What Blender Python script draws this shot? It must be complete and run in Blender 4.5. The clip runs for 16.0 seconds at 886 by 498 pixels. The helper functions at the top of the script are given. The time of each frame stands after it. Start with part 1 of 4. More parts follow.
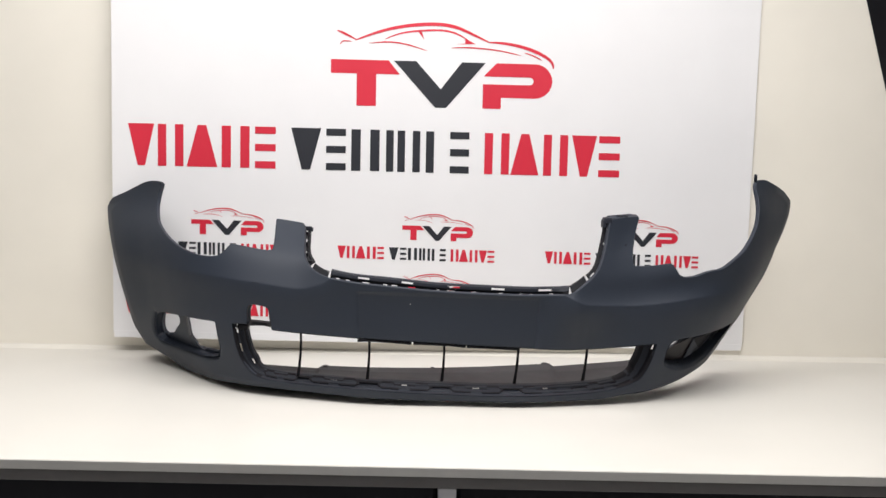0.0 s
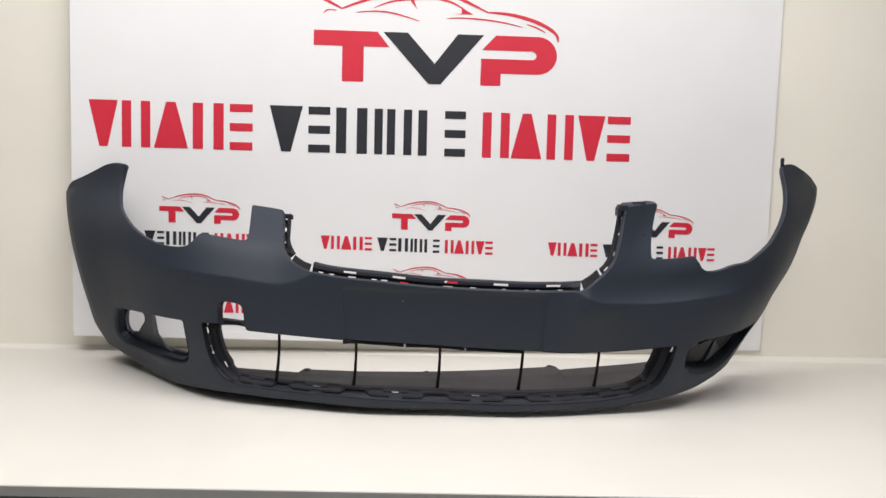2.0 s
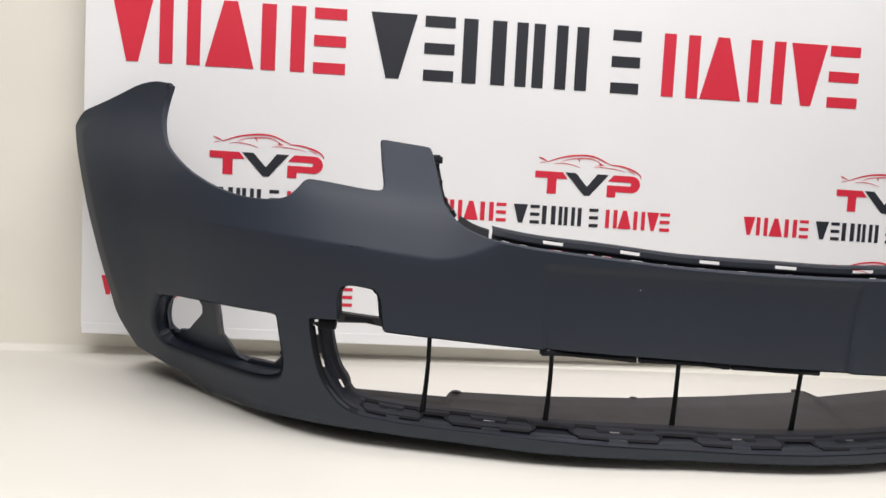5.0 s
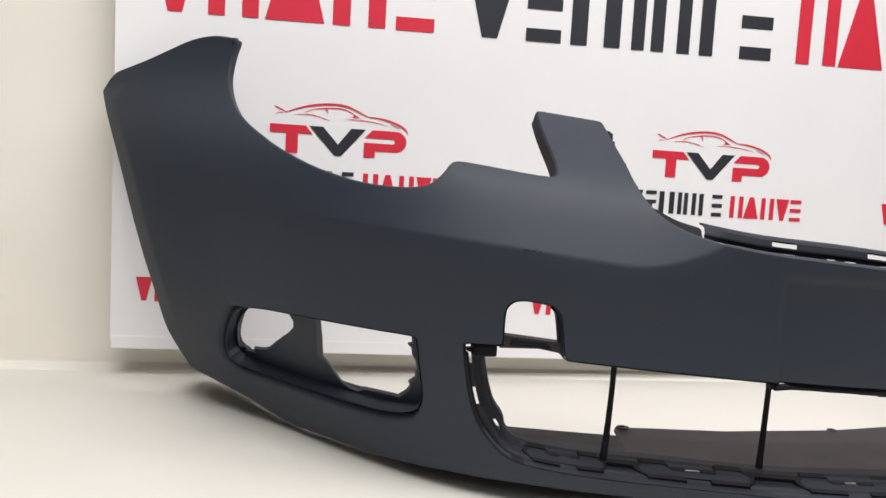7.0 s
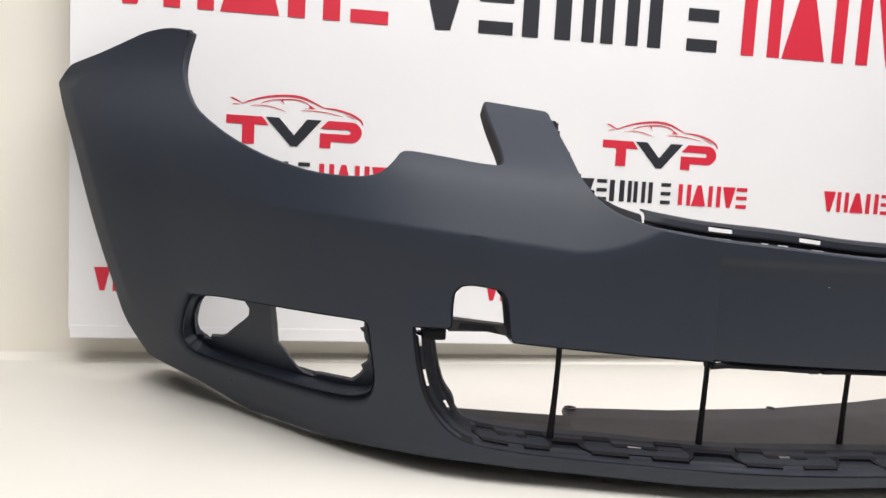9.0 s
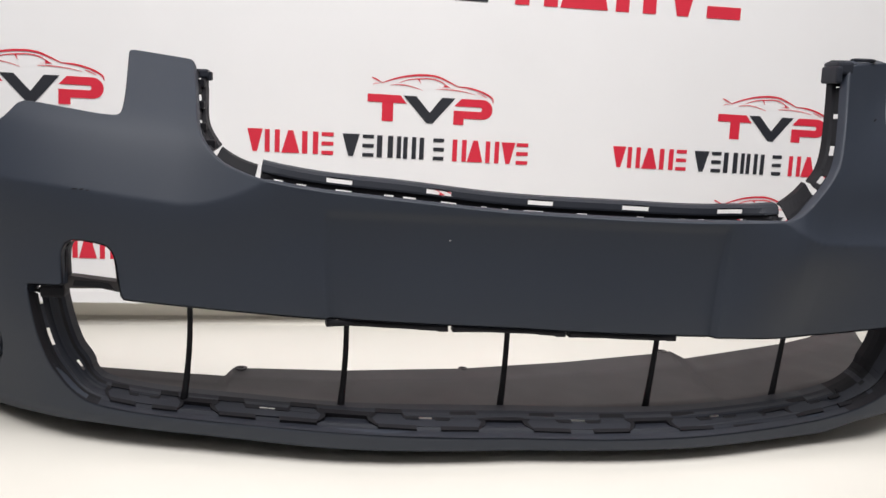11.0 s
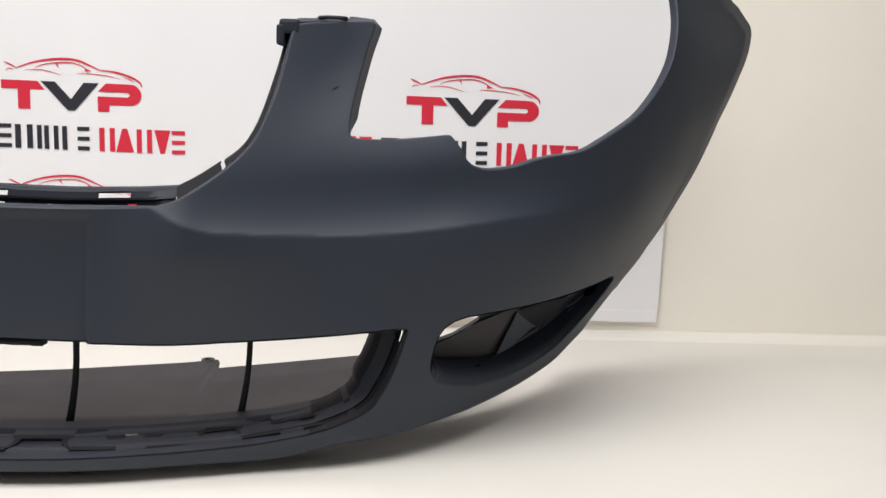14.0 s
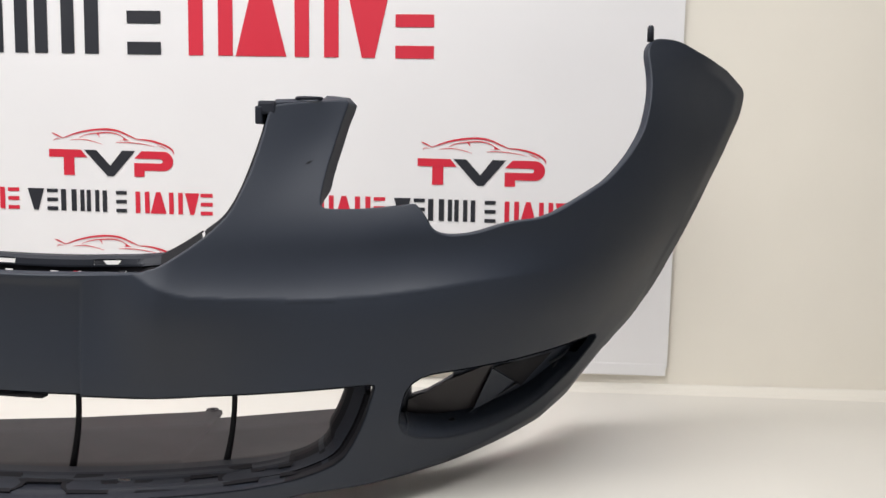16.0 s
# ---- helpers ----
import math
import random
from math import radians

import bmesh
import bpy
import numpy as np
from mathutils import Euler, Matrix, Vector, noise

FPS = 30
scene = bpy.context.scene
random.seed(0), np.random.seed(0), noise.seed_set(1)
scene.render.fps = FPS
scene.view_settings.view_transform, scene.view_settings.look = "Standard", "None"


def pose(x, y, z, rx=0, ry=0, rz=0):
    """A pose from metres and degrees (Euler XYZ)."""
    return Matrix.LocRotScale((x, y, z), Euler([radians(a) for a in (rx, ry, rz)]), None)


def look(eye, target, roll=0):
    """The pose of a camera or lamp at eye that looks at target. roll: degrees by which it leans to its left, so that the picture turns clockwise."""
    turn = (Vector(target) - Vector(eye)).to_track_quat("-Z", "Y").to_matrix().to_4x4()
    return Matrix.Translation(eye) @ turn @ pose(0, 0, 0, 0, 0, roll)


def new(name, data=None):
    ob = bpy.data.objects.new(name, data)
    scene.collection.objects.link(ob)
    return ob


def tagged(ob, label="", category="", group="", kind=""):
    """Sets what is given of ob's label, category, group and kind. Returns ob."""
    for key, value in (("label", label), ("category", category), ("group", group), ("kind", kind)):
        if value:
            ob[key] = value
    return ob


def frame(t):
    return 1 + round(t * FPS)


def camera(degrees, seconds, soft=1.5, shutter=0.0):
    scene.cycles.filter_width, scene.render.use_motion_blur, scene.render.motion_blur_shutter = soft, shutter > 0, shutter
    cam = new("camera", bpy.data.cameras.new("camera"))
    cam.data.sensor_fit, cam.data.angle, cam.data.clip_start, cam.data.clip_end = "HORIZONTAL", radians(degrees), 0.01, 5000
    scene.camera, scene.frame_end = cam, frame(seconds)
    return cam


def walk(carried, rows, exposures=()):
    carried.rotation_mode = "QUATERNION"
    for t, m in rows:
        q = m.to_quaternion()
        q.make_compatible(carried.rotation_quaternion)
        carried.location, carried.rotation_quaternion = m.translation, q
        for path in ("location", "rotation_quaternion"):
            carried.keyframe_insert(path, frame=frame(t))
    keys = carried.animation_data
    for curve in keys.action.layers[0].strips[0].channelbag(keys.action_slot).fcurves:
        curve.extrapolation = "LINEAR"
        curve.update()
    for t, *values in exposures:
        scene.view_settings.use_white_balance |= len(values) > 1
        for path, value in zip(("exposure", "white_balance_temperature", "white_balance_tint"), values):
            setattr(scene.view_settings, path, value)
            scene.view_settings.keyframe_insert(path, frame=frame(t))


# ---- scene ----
cam = camera(50.4, 16.0)
METRES, EYE, TILT, LEAN, TURN = 2.7, 0.487, -4.7, -1.2, 0.0
ROWS = [
    (0.0, 0.0, 0.0, 0.0, 0.0, 0.0, 0.0),
    (0.5, 0.012, 0.0081, -0.0005, 1.93, 1.25, 0.06),
    (1.0, 0.0185, 0.0167, -0.0014, 2.21, 1.21, 0.4),
    (1.5, 0.0129, 0.0389, -0.0019, 0.76, 0.16, 0.15),
    (2.0, -0.0078, 0.079, 0.0, -0.93, -0.58, -0.14),
    (2.5, -0.0283, 0.115, -0.0034, -0.95, -2.96, 0.27),
    (3.0, -0.0358, 0.1595, -0.0072, -0.67, -3.39, -0.15),
    (5.5, -0.1594, 0.3535, -0.0214, -3.97, 0.04, -1.55),
    (6.0, -0.1792, 0.3889, -0.0191, -3.96, 0.26, -1.55),
    (6.5, -0.1961, 0.4109, -0.0182, -6.02, -0.55, -2.12),
    (7.0, -0.2161, 0.4203, -0.0154, -7.81, -1.98, -1.43),
    (7.5, -0.2258, 0.4218, -0.0155, -8.16, -2.23, -1.63),
    (8.0, -0.2307, 0.4208, -0.015, -9.19, -2.24, -2.03),
    (10.5, -0.1154, 0.3941, -0.0204, -9.71, -3.72, 0.06),
    (11.0, -0.0719, 0.4015, -0.0202, -8.38, -4.42, -0.73),
    (11.5, -0.0334, 0.403, -0.0194, -7.62, -4.52, -0.1),
    (12.0, 0.0198, 0.3931, -0.0198, -4.4, -3.9, -0.01),
    (12.5, 0.0658, 0.3828, -0.0209, -1.96, -3.32, 0.14),
    (13.0, 0.0984, 0.3966, -0.0266, -1.64, -3.81, 0.12),
    (13.5, 0.1387, 0.4198, -0.0289, -0.04, -4.69, -0.17),
    (14.0, 0.1738, 0.4305, -0.0272, -0.65, -3.96, -0.39),
    (14.5, 0.2032, 0.425, -0.0234, 4.12, -2.93, -0.4),
    (15.0, 0.2151, 0.4157, -0.0188, 4.63, -1.35, 0.02),
    (15.5, 0.2179, 0.4106, -0.0184, 4.93, -1.23, 0.17),
    (16.0, 0.2178, 0.4113, -0.019, 5.0, -1.41, -0.0),
]
walk(cam, [(t, pose(0, 0, EYE, TILT, LEAN, TURN) @ pose(METRES * x, METRES * y, METRES * z, 90 + pitch, roll, yaw)) for t, x, y, z, yaw, pitch, roll in ROWS],
     [(0.0, 0.04), (1.0, -0.06), (2.0, -0.08), (3.2, 0.08), (5.5, 0.02), (7.0, 0.08), (8.2, 0.24), (10.5, 0.05), (12.0, 0.12), (13.0, 0.10), (14.5, 0.13), (16.0, 0.08)])


# ---- world and lights ----
world = bpy.data.worlds.new("room_world")
scene.world = world
world.use_nodes = True
world.node_tree.nodes["Background"].inputs["Color"].default_value = (0.9, 0.95, 1.0, 1)
world.node_tree.nodes["Background"].inputs["Strength"].default_value = 0.05


def area(name, eye, target, sx, sy, power, colour):
    d = bpy.data.lights.new(name, "AREA")
    d.shape, d.size, d.size_y, d.energy, d.color = "RECTANGLE", sx, sy, power, colour
    ob = new(name, d)
    ob.matrix_world = look(eye, target)
    return ob


CEIL = 1.75
area("booth_light", (-0.08, 1.37, 1.62), (-0.08, 1.42, 0.0), 2.4, 0.98, 50.5, (1.0, 0.977, 0.968))
# unseen fill lamp, added to soften shadows from the front
area("front_fill", (0.0, -0.5, CEIL - 0.06), (0.0, 0.4, -0.9), 1.6, 0.8, 6.5, (1.0, 0.97, 0.95))
scene.view_settings.exposure = 0.0


# ---- materials ----
def material(name, base, rough=0.5, metal=0.0, var=0.08, scale=30.0, bump=0.05, fine=400.0, spec=0.5, stretch=(1, 1, 1), blotch=3.0):
    m = bpy.data.materials.new(name)
    m.use_nodes = True
    n, l = m.node_tree.nodes, m.node_tree.links
    bs = n["Principled BSDF"]
    bs.inputs["Roughness"].default_value = rough
    bs.inputs["Metallic"].default_value = metal
    bs.inputs["Specular IOR Level"].default_value = spec
    tc = n.new("ShaderNodeTexCoord")
    mp = n.new("ShaderNodeMapping")
    mp.inputs["Scale"].default_value = stretch
    l.new(tc.outputs["Object"], mp.inputs["Vector"])
    big, small, grain = (n.new("ShaderNodeTexNoise") for _ in range(3))
    for node, sc, det in ((big, blotch, 3), (small, scale, 5), (grain, fine, 2)):
        node.inputs["Scale"].default_value = sc
        node.inputs["Detail"].default_value = det
        l.new(mp.outputs["Vector"], node.inputs["Vector"])
    add = n.new("ShaderNodeMath")
    add.operation = "ADD"
    l.new(big.outputs["Fac"], add.inputs[0])
    l.new(small.outputs["Fac"], add.inputs[1])
    ramp = n.new("ShaderNodeMapRange")
    ramp.inputs["From Min"].default_value, ramp.inputs["From Max"].default_value = 0.6, 1.4
    ramp.inputs["To Min"].default_value, ramp.inputs["To Max"].default_value = 1 - var, 1 + var
    l.new(add.outputs[0], ramp.inputs["Value"])
    mul = n.new("ShaderNodeVectorMath")
    mul.operation = "SCALE"
    mul.inputs[0].default_value = base
    l.new(ramp.outputs[0], mul.inputs["Scale"])
    l.new(mul.outputs[0], bs.inputs["Base Color"])
    rr = n.new("ShaderNodeMapRange")
    rr.inputs["To Min"].default_value, rr.inputs["To Max"].default_value = rough * 0.85, min(1, rough * 1.15)
    l.new(small.outputs["Fac"], rr.inputs["Value"])
    l.new(rr.outputs[0], bs.inputs["Roughness"])
    if bump:
        bp = n.new("ShaderNodeBump")
        bp.inputs["Strength"].default_value = bump
        bp.inputs["Distance"].default_value = 0.001
        l.new(grain.outputs["Fac"], bp.inputs["Height"])
        l.new(bp.outputs[0], bs.inputs["Normal"])
    return m


PRIMER = material("grey_primer", (0.0188, 0.0252, 0.0395), 0.55, 0, 0.05, 12, 0.06, 900, 0.42)
INNER = material("dark_moulded_plastic", (0.0125, 0.0155, 0.0245), 0.6, 0, 0.12, 40, 0.1, 600, 0.35)
TRAY = material("brown_black_tray_plastic", (0.0255, 0.0225, 0.0250), 0.6, 0, 0.1, 25, 0.1, 500)
FRAME = material("blue_grey_moulded_plastic", (0.030, 0.034, 0.044), 0.45, 0, 0.1, 30, 0.08, 600)
RIB = material("black_rib_plastic", (0.010, 0.010, 0.013), 0.6, 0, 0.1, 40, 0.05, 400, 0.15)
VINYL = material("white_banner_vinyl", (0.85, 0.845, 0.858), 0.45, 0, 0.02, 8, 0.08, 60, 0.4)
RED = material("red_print", (0.66, 0.024, 0.052), 0.45, 0, 0.04, 20, 0.04, 100)
BLACK = material("charcoal_print", (0.022, 0.024, 0.032), 0.45, 0, 0.06, 20, 0.04, 100)
CREAM = material("cream_laminate", (0.86, 0.82, 0.735), 0.5, 0, 0.025, 6, 0.03, 200)
COVE = material("pale_laminate", (0.775, 0.745, 0.680), 0.5, 0, 0.025, 6, 0.03, 200)
WHITE = material("white_laminate", (0.714, 0.692, 0.642), 0.45, 0, 0.02, 6, 0.03, 200)
EDGE = material("grey_edge_band", (0.56, 0.55, 0.53), 0.45, 0, 0.06, 30, 0.05)
RAIL = material("grey_steel", (0.25, 0.24, 0.24), 0.5, 0.1, 0.1, 30, 0.05)
POST = material("light_grey_steel", (0.62, 0.62, 0.65), 0.45, 0.2, 0.06, 30, 0.05)
NAVY = material("dark_navy_paint", (0.016, 0.016, 0.024), 0.6, 0, 0.15, 10, 0.05)
ROOMW = material("white_room_paint", (0.72, 0.71, 0.69), 0.8, 0, 0.04, 5, 0.1, 300)
FLOORM = material("grey_vinyl_floor", (0.22, 0.22, 0.22), 0.5, 0, 0.1, 8, 0.05)


# ---- mesh helpers ----
def mesh_of(name, verts, faces, mat, smooth=False):
    me = bpy.data.meshes.new(name)
    me.from_pydata([tuple(v) for v in verts], [], faces)
    me.materials.append(mat)
    if smooth:
        me.shade_smooth()
    me.update()
    return me


def thing(name, at, label, category, group="", kind=""):
    ob = new(name)
    ob.empty_display_size = 0.05
    ob.location = at
    ob["at"] = at
    return tagged(ob, label, category, group, kind)


def part(name, me, parent, label=""):
    """Links a mesh given in world places as a part of a thing."""
    ob = new(name, me)
    ob.parent = parent
    base = parent
    off = Vector(parent["at"]) if "at" in parent else Vector((0, 0, 0))
    ob.location = -off
    if label:
        tagged(ob, label)
    return ob


def box_bm(lo, hi, bevel=0.0):
    bm = bmesh.new()
    bmesh.ops.create_cube(bm, size=1)
    for v in bm.verts:
        v.co = Vector([lo[i] + (v.co[i] + 0.5) * (hi[i] - lo[i]) for i in range(3)])
    if bevel:
        bmesh.ops.bevel(bm, geom=bm.edges[:], offset=bevel, segments=2, affect="EDGES", profile=0.6)
    return bm


def bm_mesh(name, bm, mat, smooth=False):
    me = bpy.data.meshes.new(name)
    bmesh.ops.recalc_face_normals(bm, faces=bm.faces[:])
    bm.to_mesh(me)
    bm.free()
    me.materials.append(mat)
    if smooth:
        me.shade_smooth()
    return me


def box(name, lo, hi, mat, bevel=0.0):
    return bm_mesh(name, box_bm(lo, hi, bevel), mat)


def tube_mesh(name, pts, radius, mat, sides=10):
    """A round bar along pts; radius may be a list."""
    pts = [Vector(p) for p in pts]
    rad = radius if isinstance(radius, (list, tuple)) else [radius] * len(pts)
    verts, faces = [], []
    for i, p in enumerate(pts):
        d = (pts[min(i + 1, len(pts) - 1)] - pts[max(i - 1, 0)]).normalized()
        a = d.cross(Vector((0.31, 0.9, 0.2))).normalized()
        b = d.cross(a)
        for k in range(sides):
            t = 2 * math.pi * k / sides
            verts.append(p + rad[i] * (math.cos(t) * a + math.sin(t) * b))
    for i in range(len(pts) - 1):
        for k in range(sides):
            j = (k + 1) % sides
            faces.append((i * sides + k, i * sides + j, (i + 1) * sides + j, (i + 1) * sides + k))
    faces.append(tuple(range(sides))[::-1])
    faces.append(tuple((len(pts) - 1) * sides + k for k in range(sides)))
    return mesh_of(name, verts, faces, mat, True)


class Spline:
    """A natural cubic spline through knots."""

    def __init__(self, k, v):
        k, v = np.array(k, float), np.array(v, float)
        n, h = len(k), np.diff(k)
        a, r = np.eye(n), np.zeros(n)
        for i in range(1, n - 1):
            a[i, i - 1], a[i, i], a[i, i + 1] = h[i - 1], 2 * (h[i - 1] + h[i]), h[i]
            r[i] = 6 * ((v[i + 1] - v[i]) / h[i] - (v[i] - v[i - 1]) / h[i - 1])
        self.k, self.v, self.m, self.h = k, v, np.linalg.solve(a, r), h

    def __call__(self, x):
        x = np.clip(np.asarray(x, float), self.k[0], self.k[-1])
        i = np.clip(np.searchsorted(self.k, x) - 1, 0, len(self.h) - 1)
        h = self.h[i]
        a, b = (self.k[i + 1] - x) / h, (x - self.k[i]) / h
        return a * self.v[i] + b * self.v[i + 1] + ((a ** 3 - a) * self.m[i] + (b ** 3 - b) * self.m[i + 1]) * h * h / 6


# ---- room ----
def slab(name, lo, hi, mat, label, category):
    ob = new(name, box(name, lo, hi, mat))
    return tagged(ob, label, category, kind="structure")


FLOOR = -0.9
slab("floor", (-3.0, -2.2, FLOOR - 0.1), (3.0, 3.2, FLOOR), FLOORM, "plain grey vinyl workshop floor", "floor")
slab("ceiling", (-3.0, -2.2, CEIL), (3.0, 3.2, CEIL + 0.1), ROOMW, "plain white ceiling over the booth", "ceiling")
slab("wall_north", (-3.0, 3.2, FLOOR), (3.0, 3.3, CEIL), NAVY, "dark navy painted wall behind the booth", "wall")
slab("wall_south", (-3.0, -2.3, FLOOR), (3.0, -2.2, CEIL), ROOMW, "plain white painted room wall", "wall")
slab("wall_west", (-3.1, -2.3, FLOOR), (-3.0, 3.3, CEIL), ROOMW, "plain white painted room wall", "wall")
slab("wall_east", (3.0, -2.3, FLOOR), (3.1, 3.3, CEIL), ROOMW, "plain white painted room wall", "wall")

# ---- backdrop panel ----
WALL, WALL_TURN = 2.462, 0.0216
TOP = 0.006


def backdrop():
    ob = thing("backdrop_panel", (0, WALL, 0), "plain cream laminate backdrop panel standing behind the bench", "panel")
    top = 1.45
    outline = [(-1.148 - 0.22 * 0.99, -0.04), (1.09 + 0.28 * 0.99, -0.04), (1.09 - 0.28 * (top - 0.95), top), (-1.148 + 0.22 * (top - 0.95), top)]
    bm = bmesh.new()
    f = [bm.verts.new((x, WALL + WALL_TURN * x, z)) for x, z in outline]
    b = [bm.verts.new((x, WALL + WALL_TURN * x + 0.018, z)) for x, z in outline]
    bm.faces.new(f)
    bm.faces.new(b[::-1])
    for i in range(4):
        j = (i + 1) % 4
        bm.faces.new((f[j], f[i], b[i], b[j]))
    bmesh.ops.bevel(bm, geom=bm.edges[:], offset=0.0015, segments=1, affect="EDGES")
    part("panel", bm_mesh("panel", bm, CREAM), ob)
    # low foot that slopes down to the bench, a little deeper at one end
    verts, faces = [], []
    prof = [(0.0, TOP - 0.0008), (0.30, TOP + 0.0030), (0.62, TOP + 0.0058), (0.88, TOP + 0.0078), (0.98, TOP + 0.0095)]
    for x in (-1.32, 1.34):
        back, near = WALL + WALL_TURN * x, 2.4385 + 0.0155 * x
        verts += [(x, near + (back - near) * t, z) for t, z in prof] + [(x, back - 0.0005, TOP - 0.0008)]
    n = len(prof) + 1
    faces = [(i, i + 1, n + i + 1, n + i) for i in range(n - 1)] + [tuple(range(n)), tuple(range(2 * n - 1, n - 1, -1))]
    part("cove_strip", mesh_of("cove_strip", verts, faces, COVE), ob, "cream cove strip along the bench")


backdrop()


# ---- bench ----
def bench():
    ob = thing("display_bench", (0, 1.6, FLOOR), "white laminate display bench with grey front edge and steel frame", "bench")
    y0, x1 = 1.500, 1.5
    part("bench_top", box("bench_top", (-x1, y0, -0.0092), (x1, 2.4560, TOP), WHITE, 0.0008), ob, "matt white bench top")
    part("front_edge", box("front_edge", (-x1, y0 - 0.0025, -0.0097), (x1, y0 - 0.0002, TOP - 0.0006), EDGE, 0.0006), ob, "grey plastic edge band")
    part("apron", box("apron", (-x1, y0 + 0.004, -0.0305), (x1, y0 + 0.038, -0.0094), RAIL, 0.002), ob, "grey steel rail")
    for x in (-1.45, 0.018, 1.45):
        part("leg", box("leg", (x - 0.015, y0 + 0.004, FLOOR + 0.002), (x + 0.015, y0 + 0.0360, -0.0307), POST, 0.002), ob, "light grey steel post")
        part("rear_leg", box("rear_leg", (x - 0.015, 2.40, FLOOR + 0.002), (x + 0.015, 2.43, -0.0094), POST, 0.002), ob)
    for a, b in ((-1.43, -0.003), (0.039, 1.43)):
        part("lower_panel", box("lower_panel", (a, y0 + 0.05, FLOOR + 0.05), (b, y0 + 0.066, -0.0308), NAVY, 0.002), ob, "black panel below the top")
    part("lower_rail", box("lower_rail", (-x1, y0 + 0.066, FLOOR + 0.05), (x1, y0 + 0.09, FLOOR + 0.09), RAIL, 0.002), ob)


bench()


# ---- banner ----
def on_banner(x, z, out=0.0):
    """A place on the banner's front, which hangs a little askew."""
    return Vector((x + 0.048 * out, 2.4350 + 0.048 * x - out, z))


def flat_marks(name, loops, mat, out=0.0009):
    """Flat printed shapes: each a list of (x, z) outlines joined as quads or fans."""
    bm = bmesh.new()
    for loop in loops:
        vs = [bm.verts.new(on_banner(x, z, out)) for x, z in loop]
        if len(vs) >= 3:
            bm.faces.new(vs)
    me = bpy.data.meshes.new(name)
    bmesh.ops.remove_doubles(bm, verts=bm.verts[:], dist=1e-6)
    bmesh.ops.triangulate(bm, faces=bm.faces[:])
    for f in bm.faces:
        if f.normal.y > 0:
            f.normal_flip()
    bm.to_mesh(me)
    bm.free()
    me.materials.append(mat)
    return me


def stroke(pts, width):
    """Quads of a tapering line; width at each point."""
    out, m = [], []
    for i, (x, z) in enumerate(pts):
        a, b = pts[max(i - 1, 0)], pts[min(i + 1, len(pts) - 1)]
        dx, dz = b[0] - a[0], b[1] - a[1]
        ln = math.hypot(dx, dz) or 1
        w = width[i] / 2
        m.append(((x - dz / ln * w, z + dx / ln * w), (x + dz / ln * w, z - dx / ln * w)))
    for i in range(len(m) - 1):
        out.append([m[i][0], m[i + 1][0], m[i + 1][1], m[i][1]])
    return out


def smooth_line(ctrl, n=28):
    t = np.linspace(0, 1, len(ctrl))
    sx, sz = Spline(t, [c[0] for c in ctrl]), Spline(t, [c[1] for c in ctrl])
    u = np.linspace(0, 1, n)
    return list(zip(sx(u).tolist(), sz(u).tolist()))


def taper(n, w, ends=0.25):
    return [w * (ends + (1 - ends) * math.sin(math.pi * i / (n - 1)) ** 0.6) for i in range(n)]


